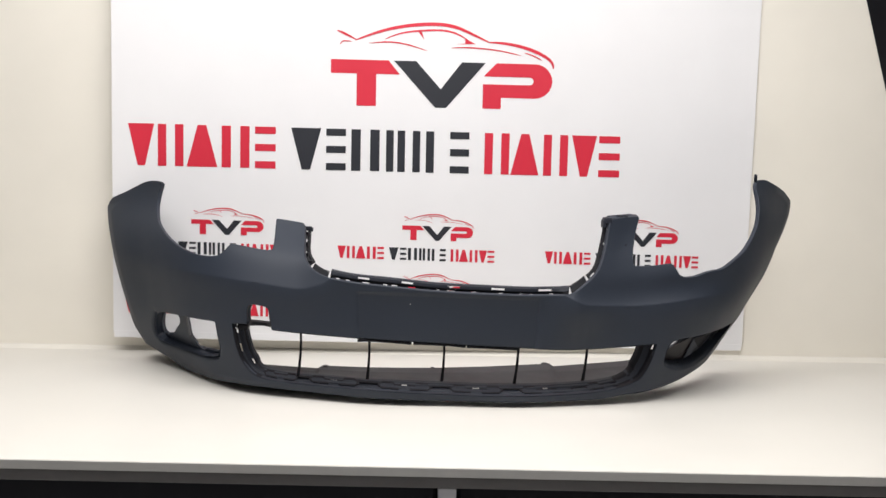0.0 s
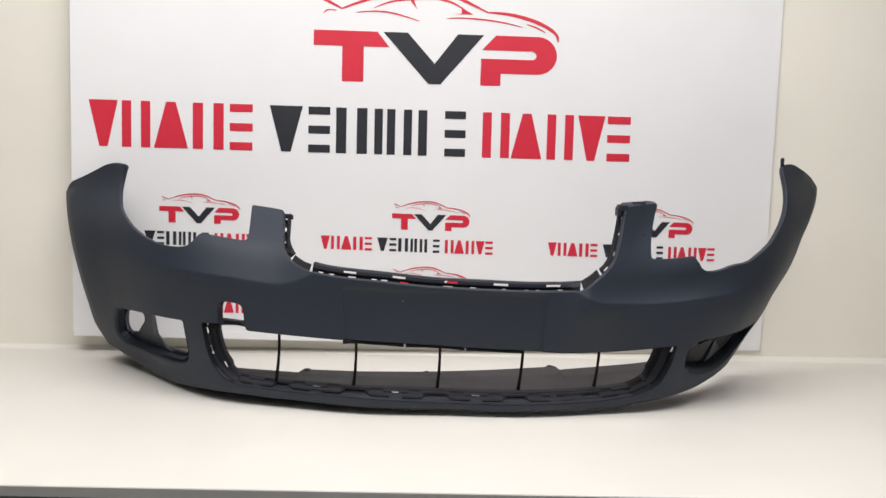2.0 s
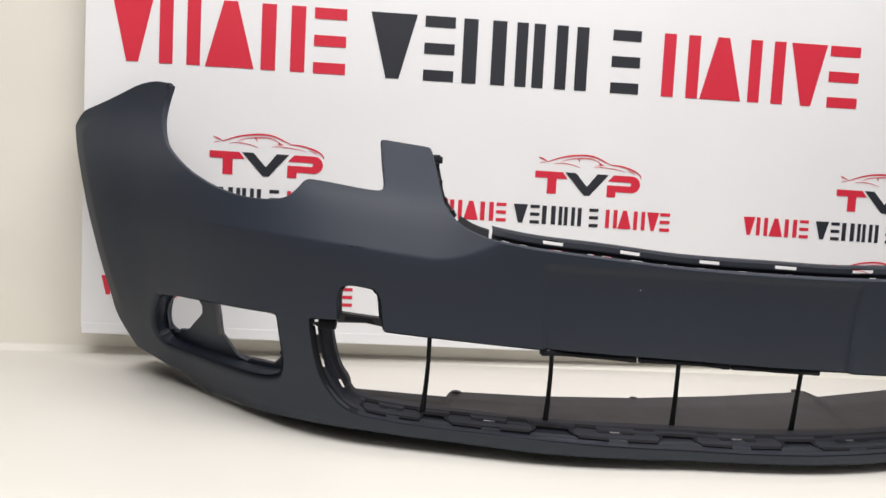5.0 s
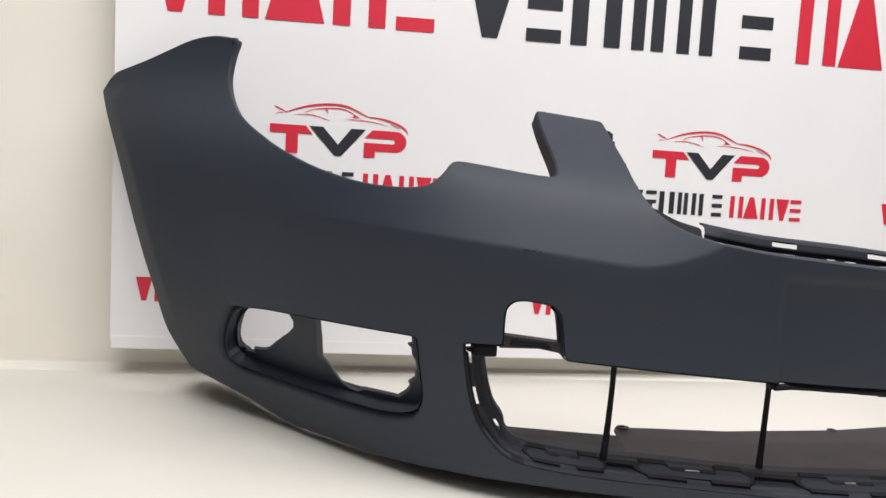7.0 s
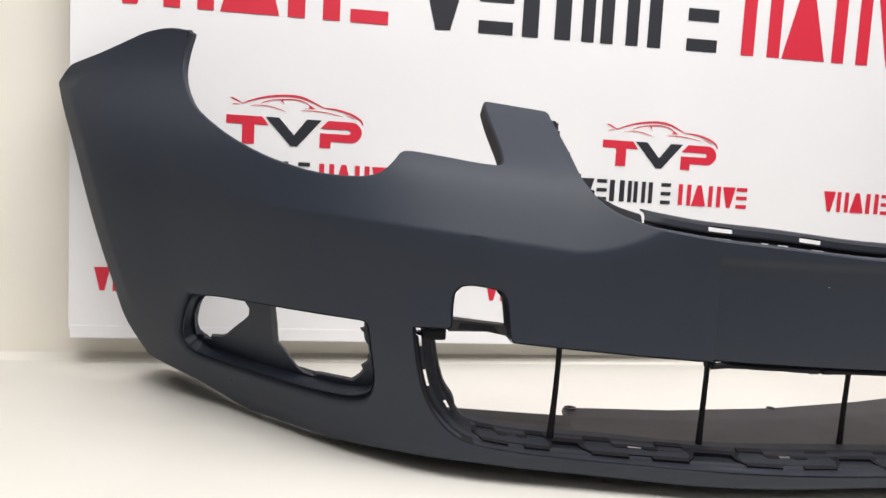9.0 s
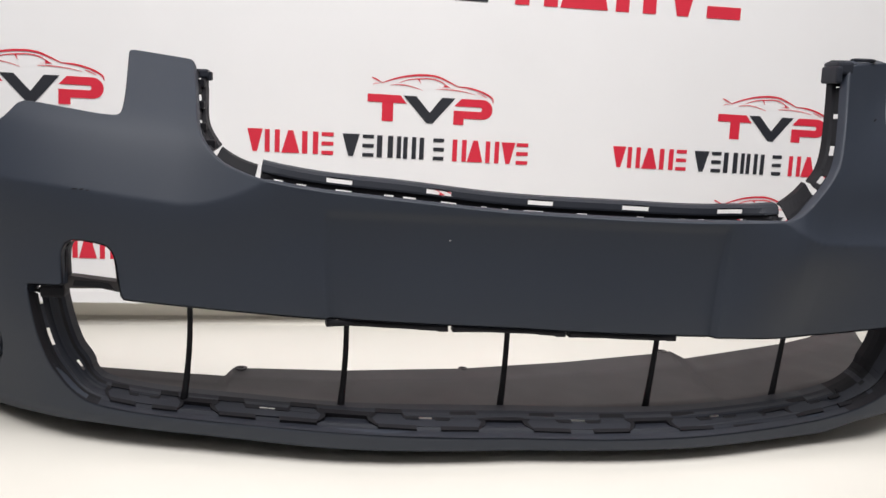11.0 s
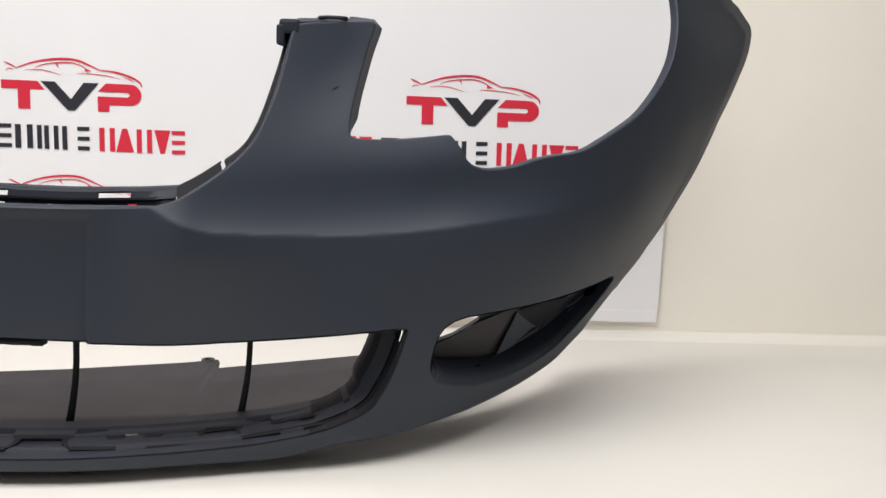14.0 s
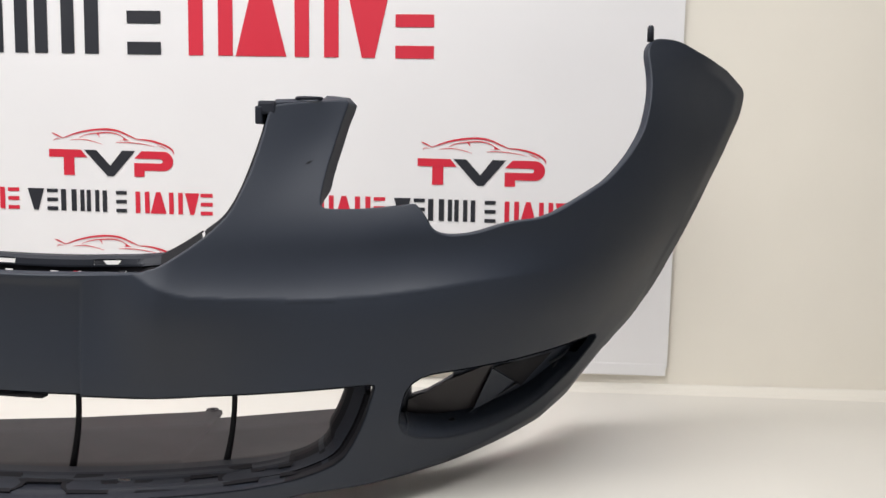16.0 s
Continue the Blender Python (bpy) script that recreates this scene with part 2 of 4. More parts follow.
def emblem(banner, x, z, s, slope=0.0):
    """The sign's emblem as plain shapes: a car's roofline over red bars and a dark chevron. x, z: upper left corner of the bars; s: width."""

    def at(u, v):
        return (x + s * u, z - s * v + slope * s * u)

    def loop(*uv):
        return [at(u, v) for u, v in uv]

    red = [loop((0, 0), (0.258, 0), (0.308, 0.061), (0, 0.061)), loop((0.116, 0.061), (0.203, 0.061), (0.203, 0.204), (0.116, 0.204))]
    turn = [math.pi / 2 - math.pi * i / 12 for i in range(13)]
    outer = [(0.920 + 0.080 * math.cos(a), 0.077 - 0.077 * math.sin(a)) for a in turn]
    inner = [(0.895 + 0.020 * math.cos(a), 0.0775 - 0.0175 * math.sin(a)) for a in turn]
    band = [loop((0.745, 0), outer[0], inner[0], (0.688, 0.060)), loop((0.685, 0.095), inner[-1], outer[-1], (0.768, 0.154), (0.685, 0.154)),
            loop((0.685, 0.154), (0.768, 0.154), (0.768, 0.204), (0.685, 0.204))]
    band += [loop(outer[i], outer[i + 1], inner[i + 1], inner[i]) for i in range(12)]
    chev = [loop((0.282, 0.0), (0.382, 0.0), (0.494, 0.122), (0.494, 0.205), (0.470, 0.205)),
            loop((0.588, 0.0), (0.695, 0.0), (0.520, 0.205), (0.494, 0.205), (0.494, 0.122))]
    for ctrl, w in (([(0.027, -0.127), (0.060, -0.114), (0.114, -0.088)], 0.010),
                    ([(0.108, -0.086), (0.228, -0.131), (0.354, -0.158), (0.471, -0.166), (0.555, -0.156), (0.622, -0.131), (0.712, -0.091)], 0.0155),
                    ([(0.702, -0.092), (0.790, -0.088), (0.874, -0.071), (0.941, -0.047), (0.992, -0.014), (1.003, 0.019)], 0.0145),
                    ([(0.243, -0.095), (0.320, -0.124), (0.421, -0.137), (0.505, -0.139), (0.572, -0.122), (0.622, -0.092)], 0.0085),
                    ([(0.168, -0.074), (0.253, -0.082), (0.337, -0.073), (0.430, -0.047)], 0.006),
                    ([(0.539, -0.063), (0.622, -0.066), (0.748, -0.057), (0.853, -0.037)], 0.006),
                    ([(0.039, -0.067), (0.056, -0.081), (0.092, -0.080)], 0.005),
                    ([(0.870, -0.050), (0.916, -0.035), (0.950, -0.018)], 0.006)):
        p = smooth_line([at(u, v) for u, v in ctrl])
        part("roofline_stroke", flat_marks("roofline_stroke", stroke(p, taper(len(p), w * s)), RED), banner)
    for tri_ in (loop((0.386, -0.134), (0.404, -0.132), (0.417, -0.095)), loop((0.560, -0.080), (0.600, -0.084), (0.601, -0.106), (0.648, -0.083))):
        part("roofline_stroke", flat_marks("roofline_stroke", [tri_], RED), banner)
    part("red_bar", flat_marks("red_bar", red[:1], RED), banner)
    part("red_bar", flat_marks("red_bar", red[1:2], RED), banner)
    part("red_band", flat_marks("red_band", band, RED), banner, "red printed band with a round turn")
    part("dark_chevron", flat_marks("dark_chevron", chev, BLACK), banner, "charcoal printed chevron")


def mark_shape(kind, a, b, top, low):
    """Plain printed bars or a wedge between a and b, as wide and as dense as the print they stand for."""
    d, h = b - a, top - low

    def at(*uv):
        return [(a + d * u, top - h * v) for u, v in uv]

    def bars(*spans):
        return [at((0, p), (1, p), (1, q), (0, q)) for p, q in spans]

    if kind == "post":
        return bars((0, 1))
    if kind == "posts":
        return [at((0, 0), (0.33, 0), (0.33, 1), (0, 1)), at((0.67, 0), (1, 0), (1, 1), (0.67, 1))]
    if kind == "bars":
        return bars((0, 0.17), (0.415, 0.585), (0.83, 1))
    if kind == "peg":
        return [at((0, 0), (0.42, 0), (0.42, 1), (0, 1))]
    if kind == "wedge":
        return [at((0, 0), (1, 0), (0.64, 1), (0.36, 1))]
    return [at((0.36, 0), (0.64, 0), (1, 1), (0, 1))]


WORDS = (("wedge", "posts", "tent", "posts", "bars"), ("wedge", "bars", "posts", "post", "posts", "peg", "bars"), ("posts", "tent", "posts", "wedge", "bars"))
SPANS = (((0, 0.065), (0.074, 0.138), (0.146, 0.223), (0.234, 0.304), (0.318, 0.370)),
         ((0.409, 0.485), (0.498, 0.548), (0.562, 0.634), (0.651, 0.670), (0.680, 0.738), (0.753, 0.802), (0.815, 0.864)),
         ((0.904, 0.968), (0.972, 1.045), (1.057, 1.120), (1.130, 1.195), (1.201, 1.256)))


def wording(banner, x, top, height, scale, slope):
    """A line of three rows of plain shapes, red, charcoal and red."""
    for kinds, spans, mat in zip(WORDS, SPANS, (RED, BLACK, RED)):
        for kind, (a, b) in zip(kinds, spans):
            dz = slope * scale * (a + b) / 2
            for quad in mark_shape(kind, x + a * scale, x + b * scale, top + dz, top + dz - height):
                part("printed_mark", flat_marks("printed_mark", [quad], mat), banner)


def banner():
    ob = thing("banner", (0, 2.43, 0.04), "white vinyl banner with red and charcoal print behind the bumper", "banner")
    verts, faces = [], []
    xs, zs = np.linspace(-0.838, 0.812, 60), np.linspace(0.052, 0.980, 50)
    for z in zs:
        for x in xs:
            drop = (0.0055 * (0.812 - x) - 0.0115 * (x + 0.838)) / 1.65 * (0.980 - z) / 0.928
            verts.append(on_banner(x if x < 0 else x * (0.803 + 0.0115 * z) / 0.812, z + drop))
    nx = len(xs)
    faces = [(j * nx + i, j * nx + i + 1, (j + 1) * nx + i + 1, (j + 1) * nx + i) for j in range(len(zs) - 1) for i in range(nx - 1)]
    sheet = part("sheet", mesh_of("sheet", verts, faces, VINYL), ob, "white vinyl sheet")
    sol = sheet.modifiers.new("thick", "SOLIDIFY")
    sol.thickness, sol.offset = 0.0006, -1
    rail = bmesh.new()
    prof = [(0.0002, 0.058), (0.0006, 0.056), (0.0006, 0.0415), (0.0002, 0.040), (-0.002, 0.040), (-0.003, 0.0415), (-0.003, 0.058)]
    ends = []
    for x, dz in ((-0.836, 0.0055), (0.8015, -0.0115)):
        ends.append([rail.verts.new(on_banner(x, z + dz, o)) for o, z in prof])
    n = len(prof)
    for i in range(n):
        j = (i + 1) % n
        rail.faces.new((ends[0][i], ends[0][j], ends[1][j], ends[1][i]))
    rail.faces.new(ends[0])
    rail.faces.new(ends[1][::-1])
    part("bottom_rail", bm_mesh("bottom_rail", rail, VINYL), ob, "white weighted bottom rail")
    bar = bmesh.new()
    ends = []
    for x, dz in ((-0.850, 0.0065), (0.826, 0.0)):
        ends.append([bar.verts.new(on_banner(x, z + dz, o)) for o, z in ((0.0035, 0.9745), (0.0050, 0.9765), (0.0050, 0.996), (0.0035, 0.998), (-0.006, 0.998), (-0.006, 0.9745))])
    for i in range(6):
        j = (i + 1) % 6
        bar.faces.new((ends[0][i], ends[0][j], ends[1][j], ends[1][i]))
    bar.faces.new(ends[0])
    bar.faces.new(ends[1][::-1])
    rail_ = part("top_rail", bm_mesh("top_rail", bar, VINYL), ob, "white clamp rail along the top")
    for x, dz in ((-0.8535, 0.0065), (0.8295, 0.0)):
        lo, hi = on_banner(x - 0.0035, 0.966 + dz, 0.007), on_banner(x + 0.0035, 1.000 + dz, -0.007)
        part("end_cap", box("end_cap", tuple(lo), tuple(hi), EDGE, 0.0012), rail_, "grey end cap")
    emblem(ob, -0.290, 0.766, 0.566)
    wording(ob, -0.798, 0.593, 0.1055, 1.0, -0.005)
    for k in range(3):
        for row in range(2):
            x, dz = 0.5385 * (k - 1), -0.1555 * row - 0.006 * (k - 1)
            emblem(ob, x - 0.102, 0.3465 + dz, 0.183, -0.012)
            wording(ob, x - 0.268, 0.2915 + dz, 0.0315, 0.3233, -0.018)


banner()


# ---- the bumper ----
X0, Y0, TH = 0.018, 1.8735, radians(-0.2729)
G = Spline([0, 0.2, 0.36, 0.5, 0.62, 0.72, 0.80, 0.88, 0.96], [0, 0.0026, 0.0363, 0.0776, 0.1622, 0.2638, 0.3444, 0.433, 0.535])
B = Spline([-0.26, -0.18, -0.12, -0.05, 0, 0.03, 0.07, 0.12, 0.17, 0.25], [0.0206, 0.0205, 0.0165, 0.0165, 0.0150, 0.0245, 0.0560, 0.1131, 0.1490, 0.165])
ZK = [0, 0.05, 0.10, 0.15, 0.20, 0.26, 0.32, 0.38, 0.44, 0.50]
WL = Spline(ZK, [0.8383, 0.8698, 0.9048, 0.927, 0.9413, 0.952, 0.9718, 1.0082, 1.0314, 1.0554])
WR = Spline([0, 0.08, 0.16, 0.24, 0.32, 0.4, 0.5], [0.8816, 0.8331, 0.8341, 0.8599, 0.9313, 1.0193, 1.0458])
ZC = Spline([-0.9, -0.7, -0.5, -0.3, 0, 0.3, 0.5, 0.62, 0.9], [0.265, 0.262, 0.255, 0.238, 0.230, 0.2229, 0.2182, 0.2299, 0.2463])


BC = Spline([0, 0.015, 0.03, 0.07, 0.12, 0.17, 0.25], [0.0150, 0.0228, 0.0308, 0.0590, 0.1131, 0.1490, 0.165])
# the right wing wraps more tightly and its foot is tucked under: backward metres over height, at several places along it
EZ = [0.02, 0.08, 0.14, 0.2, 0.26, 0.32, 0.38, 0.44, 0.49]
EX = [0.34, 0.44, 0.54, 0.62, 0.7, 0.78, 0.86]
EV = [Spline(EZ, v) for v in ([0] * 9,
                                 [0.0016, -0.0107, -0.0124, -0.0053, -0.0032, -0.0102, -0.0108, -0.0098, -0.0184],
                                 [0.0093, -0.0207, -0.0316, -0.0310, -0.0287, -0.0485, -0.0560, -0.0452, -0.0379],
                                 [0.0222, -0.0296, -0.0577, -0.0673, -0.0615, -0.0789, -0.0942, -0.0752, -0.0512],
                                 [0.0476, -0.0228, -0.0749, -0.1017, -0.0917, -0.0989, -0.1069, -0.0810, -0.0583],
                                 [0.0913, 0.0182, -0.0522, -0.0977, -0.0927, -0.0874, -0.0794, -0.0550, -0.0636],
                                 [0.1451, 0.0717, -0.0012, -0.0430, -0.0577, -0.0497, -0.0569, -0.0512, -0.0646])]


def crease(x):
    """Height of the crease, which bends up to the corners of the grille."""
    return ZC(x) + 0.040 * np.clip((0.338 - np.abs(x)) / 0.10, 0, 1) ** 1.8


def closed(points, rounds=2):
    """A closed outline with its corners cut round."""
    p = np.array(points, float)
    for _ in range(rounds):
        q = np.roll(p, -1, axis=0)
        p = np.stack([0.78 * p + 0.22 * q, 0.22 * p + 0.78 * q], 1).reshape(-1, 2)
    return p


def inside_distance(poly, x, z):
    """Signed distance to a closed outline, negative inside."""
    d = np.full(x.shape, 9.0)
    odd = np.zeros(x.shape, bool)
    for (ax, az), (bx, bz) in zip(poly, np.roll(poly, -1, axis=0)):
        ex, ez = bx - ax, bz - az
        t = np.clip(((x - ax) * ex + (z - az) * ez) / (ex * ex + ez * ez + 1e-12), 0, 1)
        d = np.minimum(d, np.hypot(x - ax - t * ex, z - az - t * ez))
        if az != bz:
            odd ^= ((az > z) != (bz > z)) & (x < (bx - ax) * (z - az) / (bz - az) + ax)
    return np.where(odd, -d, d)


REAR_LEFT = [(-0.692, 0.0062), (-0.755, 0.0065), (-0.822, 0.0095), (-0.848, 0.024), (-0.855, 0.072), (-0.850, 0.134), (-0.855, 0.187), (-0.865, 0.246), (-0.873, 0.306), (-0.873, 0.336), (-0.868, 0.381)]
WING_LEFT = [(-0.867, 0.383), (-0.840, 0.405), (-0.836, 0.407), (-0.796, 0.420), (-0.762, 0.434), (-0.730, 0.447), (-0.700, 0.452), (-0.673, 0.447), (-0.671, 0.444), (-0.682, 0.424), (-0.691, 0.398), (-0.691, 0.375), (-0.686, 0.354), (-0.660, 0.329), (-0.624, 0.310), (-0.577, 0.298), (-0.534, 0.297)]
TOWER_LEFT = [(-0.512, 0.301), (-0.497, 0.312), (-0.484, 0.325), (-0.470, 0.325), (-0.393, 0.3145), (-0.385, 0.320), (-0.3805, 0.374), (-0.3795, 0.3785), (-0.375, 0.3785), (-0.322, 0.372), (-0.318, 0.371), (-0.316, 0.366), (-0.315, 0.335), (-0.315, 0.307), (-0.304, 0.288), (-0.289, 0.277)]
GRILLE_TOP = [(-0.258, 0.267), (-0.207, 0.260), (-0.135, 0.255), (-0.029, 0.246), (0.088, 0.243), (0.220, 0.241), (0.289, 0.246)]
TOWER_RIGHT = [(0.3140, 0.2620), (0.3320, 0.2790), (0.3420, 0.2970), (0.3400, 0.3330), (0.3300, 0.3820), (0.3300, 0.3910), (0.3340, 0.3962), (0.3880, 0.4020), (0.3955, 0.4012), (0.3962, 0.3980), (0.3972, 0.3779), (0.4070, 0.3379), (0.4205, 0.3050), (0.4268, 0.2994), (0.4654, 0.2996), (0.5034, 0.3035), (0.5147, 0.3050), (0.5192, 0.3026), (0.5338, 0.2927), (0.5497, 0.2792), (0.5683, 0.2743)]
WING_RIGHT = [(0.5952, 0.2762), (0.6245, 0.2865), (0.6641, 0.2901), (0.6874, 0.3091), (0.7020, 0.3240), (0.7043, 0.3491), (0.6986, 0.3764), (0.6894, 0.4001), (0.6811, 0.4345), (0.6730, 0.4672), (0.6819, 0.4835), (0.7130, 0.4848), (0.7434, 0.4721), (0.7820, 0.4600), (0.7965, 0.4500), (0.8185, 0.4350), (0.8225, 0.4090)]
REAR_RIGHT = [(0.8290, 0.3762), (0.8440, 0.3490), (0.8700, 0.3031), (0.8842, 0.2496), (0.8802, 0.1960), (0.8535, 0.1506), (0.8105, 0.1174), (0.7564, 0.0500), (0.7085, 0.0360), (0.6593, 0.0250), (0.5834, 0.0165), (0.4986, 0.0130), (0.4294, 0.0095), (0.3514, 0.0070)]
OUTER = closed(REAR_LEFT + WING_LEFT + TOWER_LEFT + GRILLE_TOP + TOWER_RIGHT + WING_RIGHT + REAR_RIGHT + [(0.2, 0.006), (0.0, 0.006), (-0.4, 0.006)])
OPENING = [(-0.486, 0.1580), (-0.4905, 0.1577), (-0.4910, 0.1520), (-0.492, 0.110), (-0.491, 0.081), (-0.479, 0.057), (-0.459, 0.046), (-0.378, 0.0405), (-0.269, 0.040), (-0.169, 0.038), (-0.048, 0.034), (0.048, 0.032), (0.181, 0.032), (0.343, 0.034), (0.425, 0.044), (0.482, 0.060), (0.505, 0.084), (0.518, 0.105), (0.5262, 0.1300), (0.5275, 0.1345), (0.5220, 0.1352)]
OPENING_TOP = [(0.461, 0.1329), (0.377, 0.1289), (0.312, 0.1268), (0.211, 0.130), (0.134, 0.133), (0.037, 0.135), (-0.080, 0.140), (-0.183, 0.144), (-0.252, 0.146), (-0.334, 0.148), (-0.392, 0.1502), (-0.3965, 0.1510), (-0.3970, 0.1560), (-0.3975, 0.188), (-0.402, 0.198), (-0.410, 0.2005), (-0.432, 0.203), (-0.444, 0.200), (-0.450, 0.190), (-0.4525, 0.166), (-0.4535, 0.1595), (-0.458, 0.1590)]
OPENING = closed(OPENING + OPENING_TOP)
FOG_LEFT = closed([(-0.727, 0.151), (-0.748, 0.125), (-0.773, 0.083), (-0.760, 0.073), (-0.662, 0.072), (-0.578, 0.074), (-0.550, 0.083), (-0.539, 0.100), (-0.536, 0.150), (-0.537, 0.157), (-0.545, 0.158), (-0.636, 0.156)])
FOG_RIGHT = closed([(0.5655, 0.1403), (0.552, 0.096), (0.557, 0.080), (0.599, 0.068), (0.652, 0.068), (0.709, 0.079), (0.760, 0.106), (0.7981, 0.1517), (0.7445, 0.1482), (0.6863, 0.1457), (0.6356, 0.1440)])


def smoothstep(t):
    t = np.clip(t, 0, 1)
    return t * t * (3 - 2 * t)


def wing_shift(x, z):
    """Metres by which the right wing stands further back, smooth along it and up it."""
    out = np.zeros(np.shape(x))
    for k in range(1, len(EX)):
        along = Spline(EX, [float(i == k) for i in range(len(EX))])
        out = out + along(x) * EV[k](z)
    return out * (x > EX[0])


def chin_turn(x):
    """Height at which the face of the chin turns back under at its ends."""
    return np.interp(x, [-0.86, -0.82, -0.78, -0.74, -0.70, -0.66, 0.18, 0.29, 0.3514, 0.4294, 0.4986, 0.5834, 0.6593, 0.7085, 0.7564, 0.8084], [0.054, 0.046, 0.035, 0.020, 0.009, 0.0, 0.004, 0.010, 0.0145, 0.0305, 0.0350, 0.0445, 0.0555, 0.0635, 0.0830, 0.1250])


def on_bumper(x, z, back=0.0):
    """Places on the bumper's outer face, x along it and z up; back: metres behind the face."""
    x, z, back = np.broadcast_arrays(np.asarray(x, float), np.asarray(z, float), np.asarray(back, float))
    under = np.clip(chin_turn(x) - z, 0, 0.05)
    w = np.where(x < 0, WL(z + under), WR(z + under))
    xl = x * w
    rise = z - crease(x)
    ax = np.abs(x)
    sharp = smoothstep((ax - 0.225) / 0.04) * (1 - smoothstep((ax - 0.58) / 0.16)) * (rise > 0) * np.where(x > 0, 0.75, 1.0)
    face = B(rise) * (1 - sharp) + BC(rise) * sharp
    tower = (1 - smoothstep((x - 0.44) / 0.34)) * smoothstep((x - 0.05) / 0.2) * (rise > 0)
    plain = 0.0140 + 0.245 * rise + (0.0056 * smoothstep((x - 0.325) / 0.065) + 0.0096) * smoothstep((rise - 0.04) / 0.13) + 0.0105 * (1 - np.exp(-np.maximum(rise, 0) / 0.018)) + 0.20 * (x - 0.33) * smoothstep((rise - 0.05) / 0.1)
    yl = face * (1 - tower) + plain * tower + G(ax) + back
    yl = yl - 0.026 * smoothstep((0.54 - x) / 0.26) * smoothstep((x - 0.22) / 0.09) * smoothstep((0.44 - z) / 0.18) * smoothstep((z - 0.095) / 0.12)
    yl = yl + wing_shift(x, z + under) + np.where(x < 0, 3.2, 2.6) * under * under / (under + 0.002)
    rise = z - ZC(x)
    yl = yl - 0.012 * smoothstep((-0.74 - x) / 0.12)
    yl = yl + 0.022 * smoothstep((rise - 0.05) / 0.10) * smoothstep((-0.15 - x) / 0.15) * (1 - smoothstep((-0.66 - x) / 0.15))
    lift = np.interp(x, [-0.82, -0.78, -0.74, -0.70, -0.62, -0.54, -0.46, -0.38, -0.30, -0.21, -0.1, 0.0], [0.006, 0.008, 0.014, 0.018, 0.020, 0.0265, 0.0285, 0.0265, 0.0255, 0.0235, 0.0224, 0.0215])
    yl = yl + 0.32 * np.clip(0.037 - z, 0, 0.03) + 0.065 * np.clip((lift - z) / 0.0155, 0, 1.15) ** 2
    # number plate seat
    dx, dz = np.abs(x - 0.0095) - 0.209, np.abs(z - 0.175 + 0.012 * x) - 0.067
    seat = smoothstep(-dx / 0.0035) * smoothstep(-dz / 0.010)
    yl = yl + (0.0052 - 0.045 * (z - 0.175)) * seat
    # lip along the wheel arch
    side = smoothstep((np.abs(x) - 0.74) / 0.04) * smoothstep((z - 0.09) / 0.05) * smoothstep((np.where(x < 0, 0.400, 0.480) - z) / 0.02)
    yl = yl + side * np.where(x < 0, 0.45, 0.70) * np.clip(np.where(x < 0, 0.022, 0.017) + inside_distance(OUTER, x, z), 0, 0.03)
    c, s = math.cos(TH), math.sin(TH)
    return np.stack([X0 + xl * c - yl * s, Y0 + xl * s + yl * c, z], -1)


def frame_at(x, z, back=0.0, h=0.002):
    """Along-x, up and backward unit vectors of the face."""
    ax = on_bumper(x + h, z, back) - on_bumper(x - h, z, back)
    az = on_bumper(x, z + h, back) - on_bumper(x, z - h, back)
    n = np.cross(az, ax)
    return tuple(v / np.linalg.norm(v, axis=-1, keepdims=True) for v in (ax, az, n))


def trimmed(field, lo, hi, nx, nz, back=0.0):
    """The part of the face where field is negative, cut cleanly: places, faces and the cut edges with their (x, z)."""
    xs, zs = np.linspace(lo[0], hi[0], nx), np.linspace(lo[1], hi[1], nz)
    gx, gz = np.meshgrid(xs, zs, indexing="ij")
    f = field(gx, gz)
    f = np.where(np.abs(f) < 1e-6, 1e-6, f)
    index, flat, faces, cuts = {}, [], [], []

    def corner(i, j):
        k = (i, j)
        if k not in index:
            index[k] = len(flat)
            flat.append((xs[i], zs[j]))
        return index[k]

    def cross(i, j, p, q):
        k = (i, j, p, q) if (i, j) < (p, q) else (p, q, i, j)
        if k not in index:
            a, b = f[k[0], k[1]], f[k[2], k[3]]
            t = a / (a - b)
            index[k] = len(flat)
            flat.append((xs[k[0]] + t * (xs[k[2]] - xs[k[0]]), zs[k[1]] + t * (zs[k[3]] - zs[k[1]])))
        return index[k]

    neg = f < 0
    live = neg[:-1, :-1] | neg[1:, :-1] | neg[:-1, 1:] | neg[1:, 1:]
    for i, j in np.argwhere(live):
        ring_ij = ((i, j), (i + 1, j), (i + 1, j + 1), (i, j + 1))
        face, kinds = [], []
        for k in range(4):
            a, b = ring_ij[k], ring_ij[(k + 1) % 4]
            if neg[a]:
                face.append(corner(*a))
                kinds.append(0)
            if neg[a] != neg[b]:
                face.append(cross(*a, *b))
                kinds.append(1)
        if len(face) >= 3:
            faces.append(tuple(face))
            n = len(face)
            for k in range(n):
                if kinds[k] and kinds[(k + 1) % n]:
                    cuts.append((face[k], face[(k + 1) % n]))
    return np.array(flat), faces, cuts


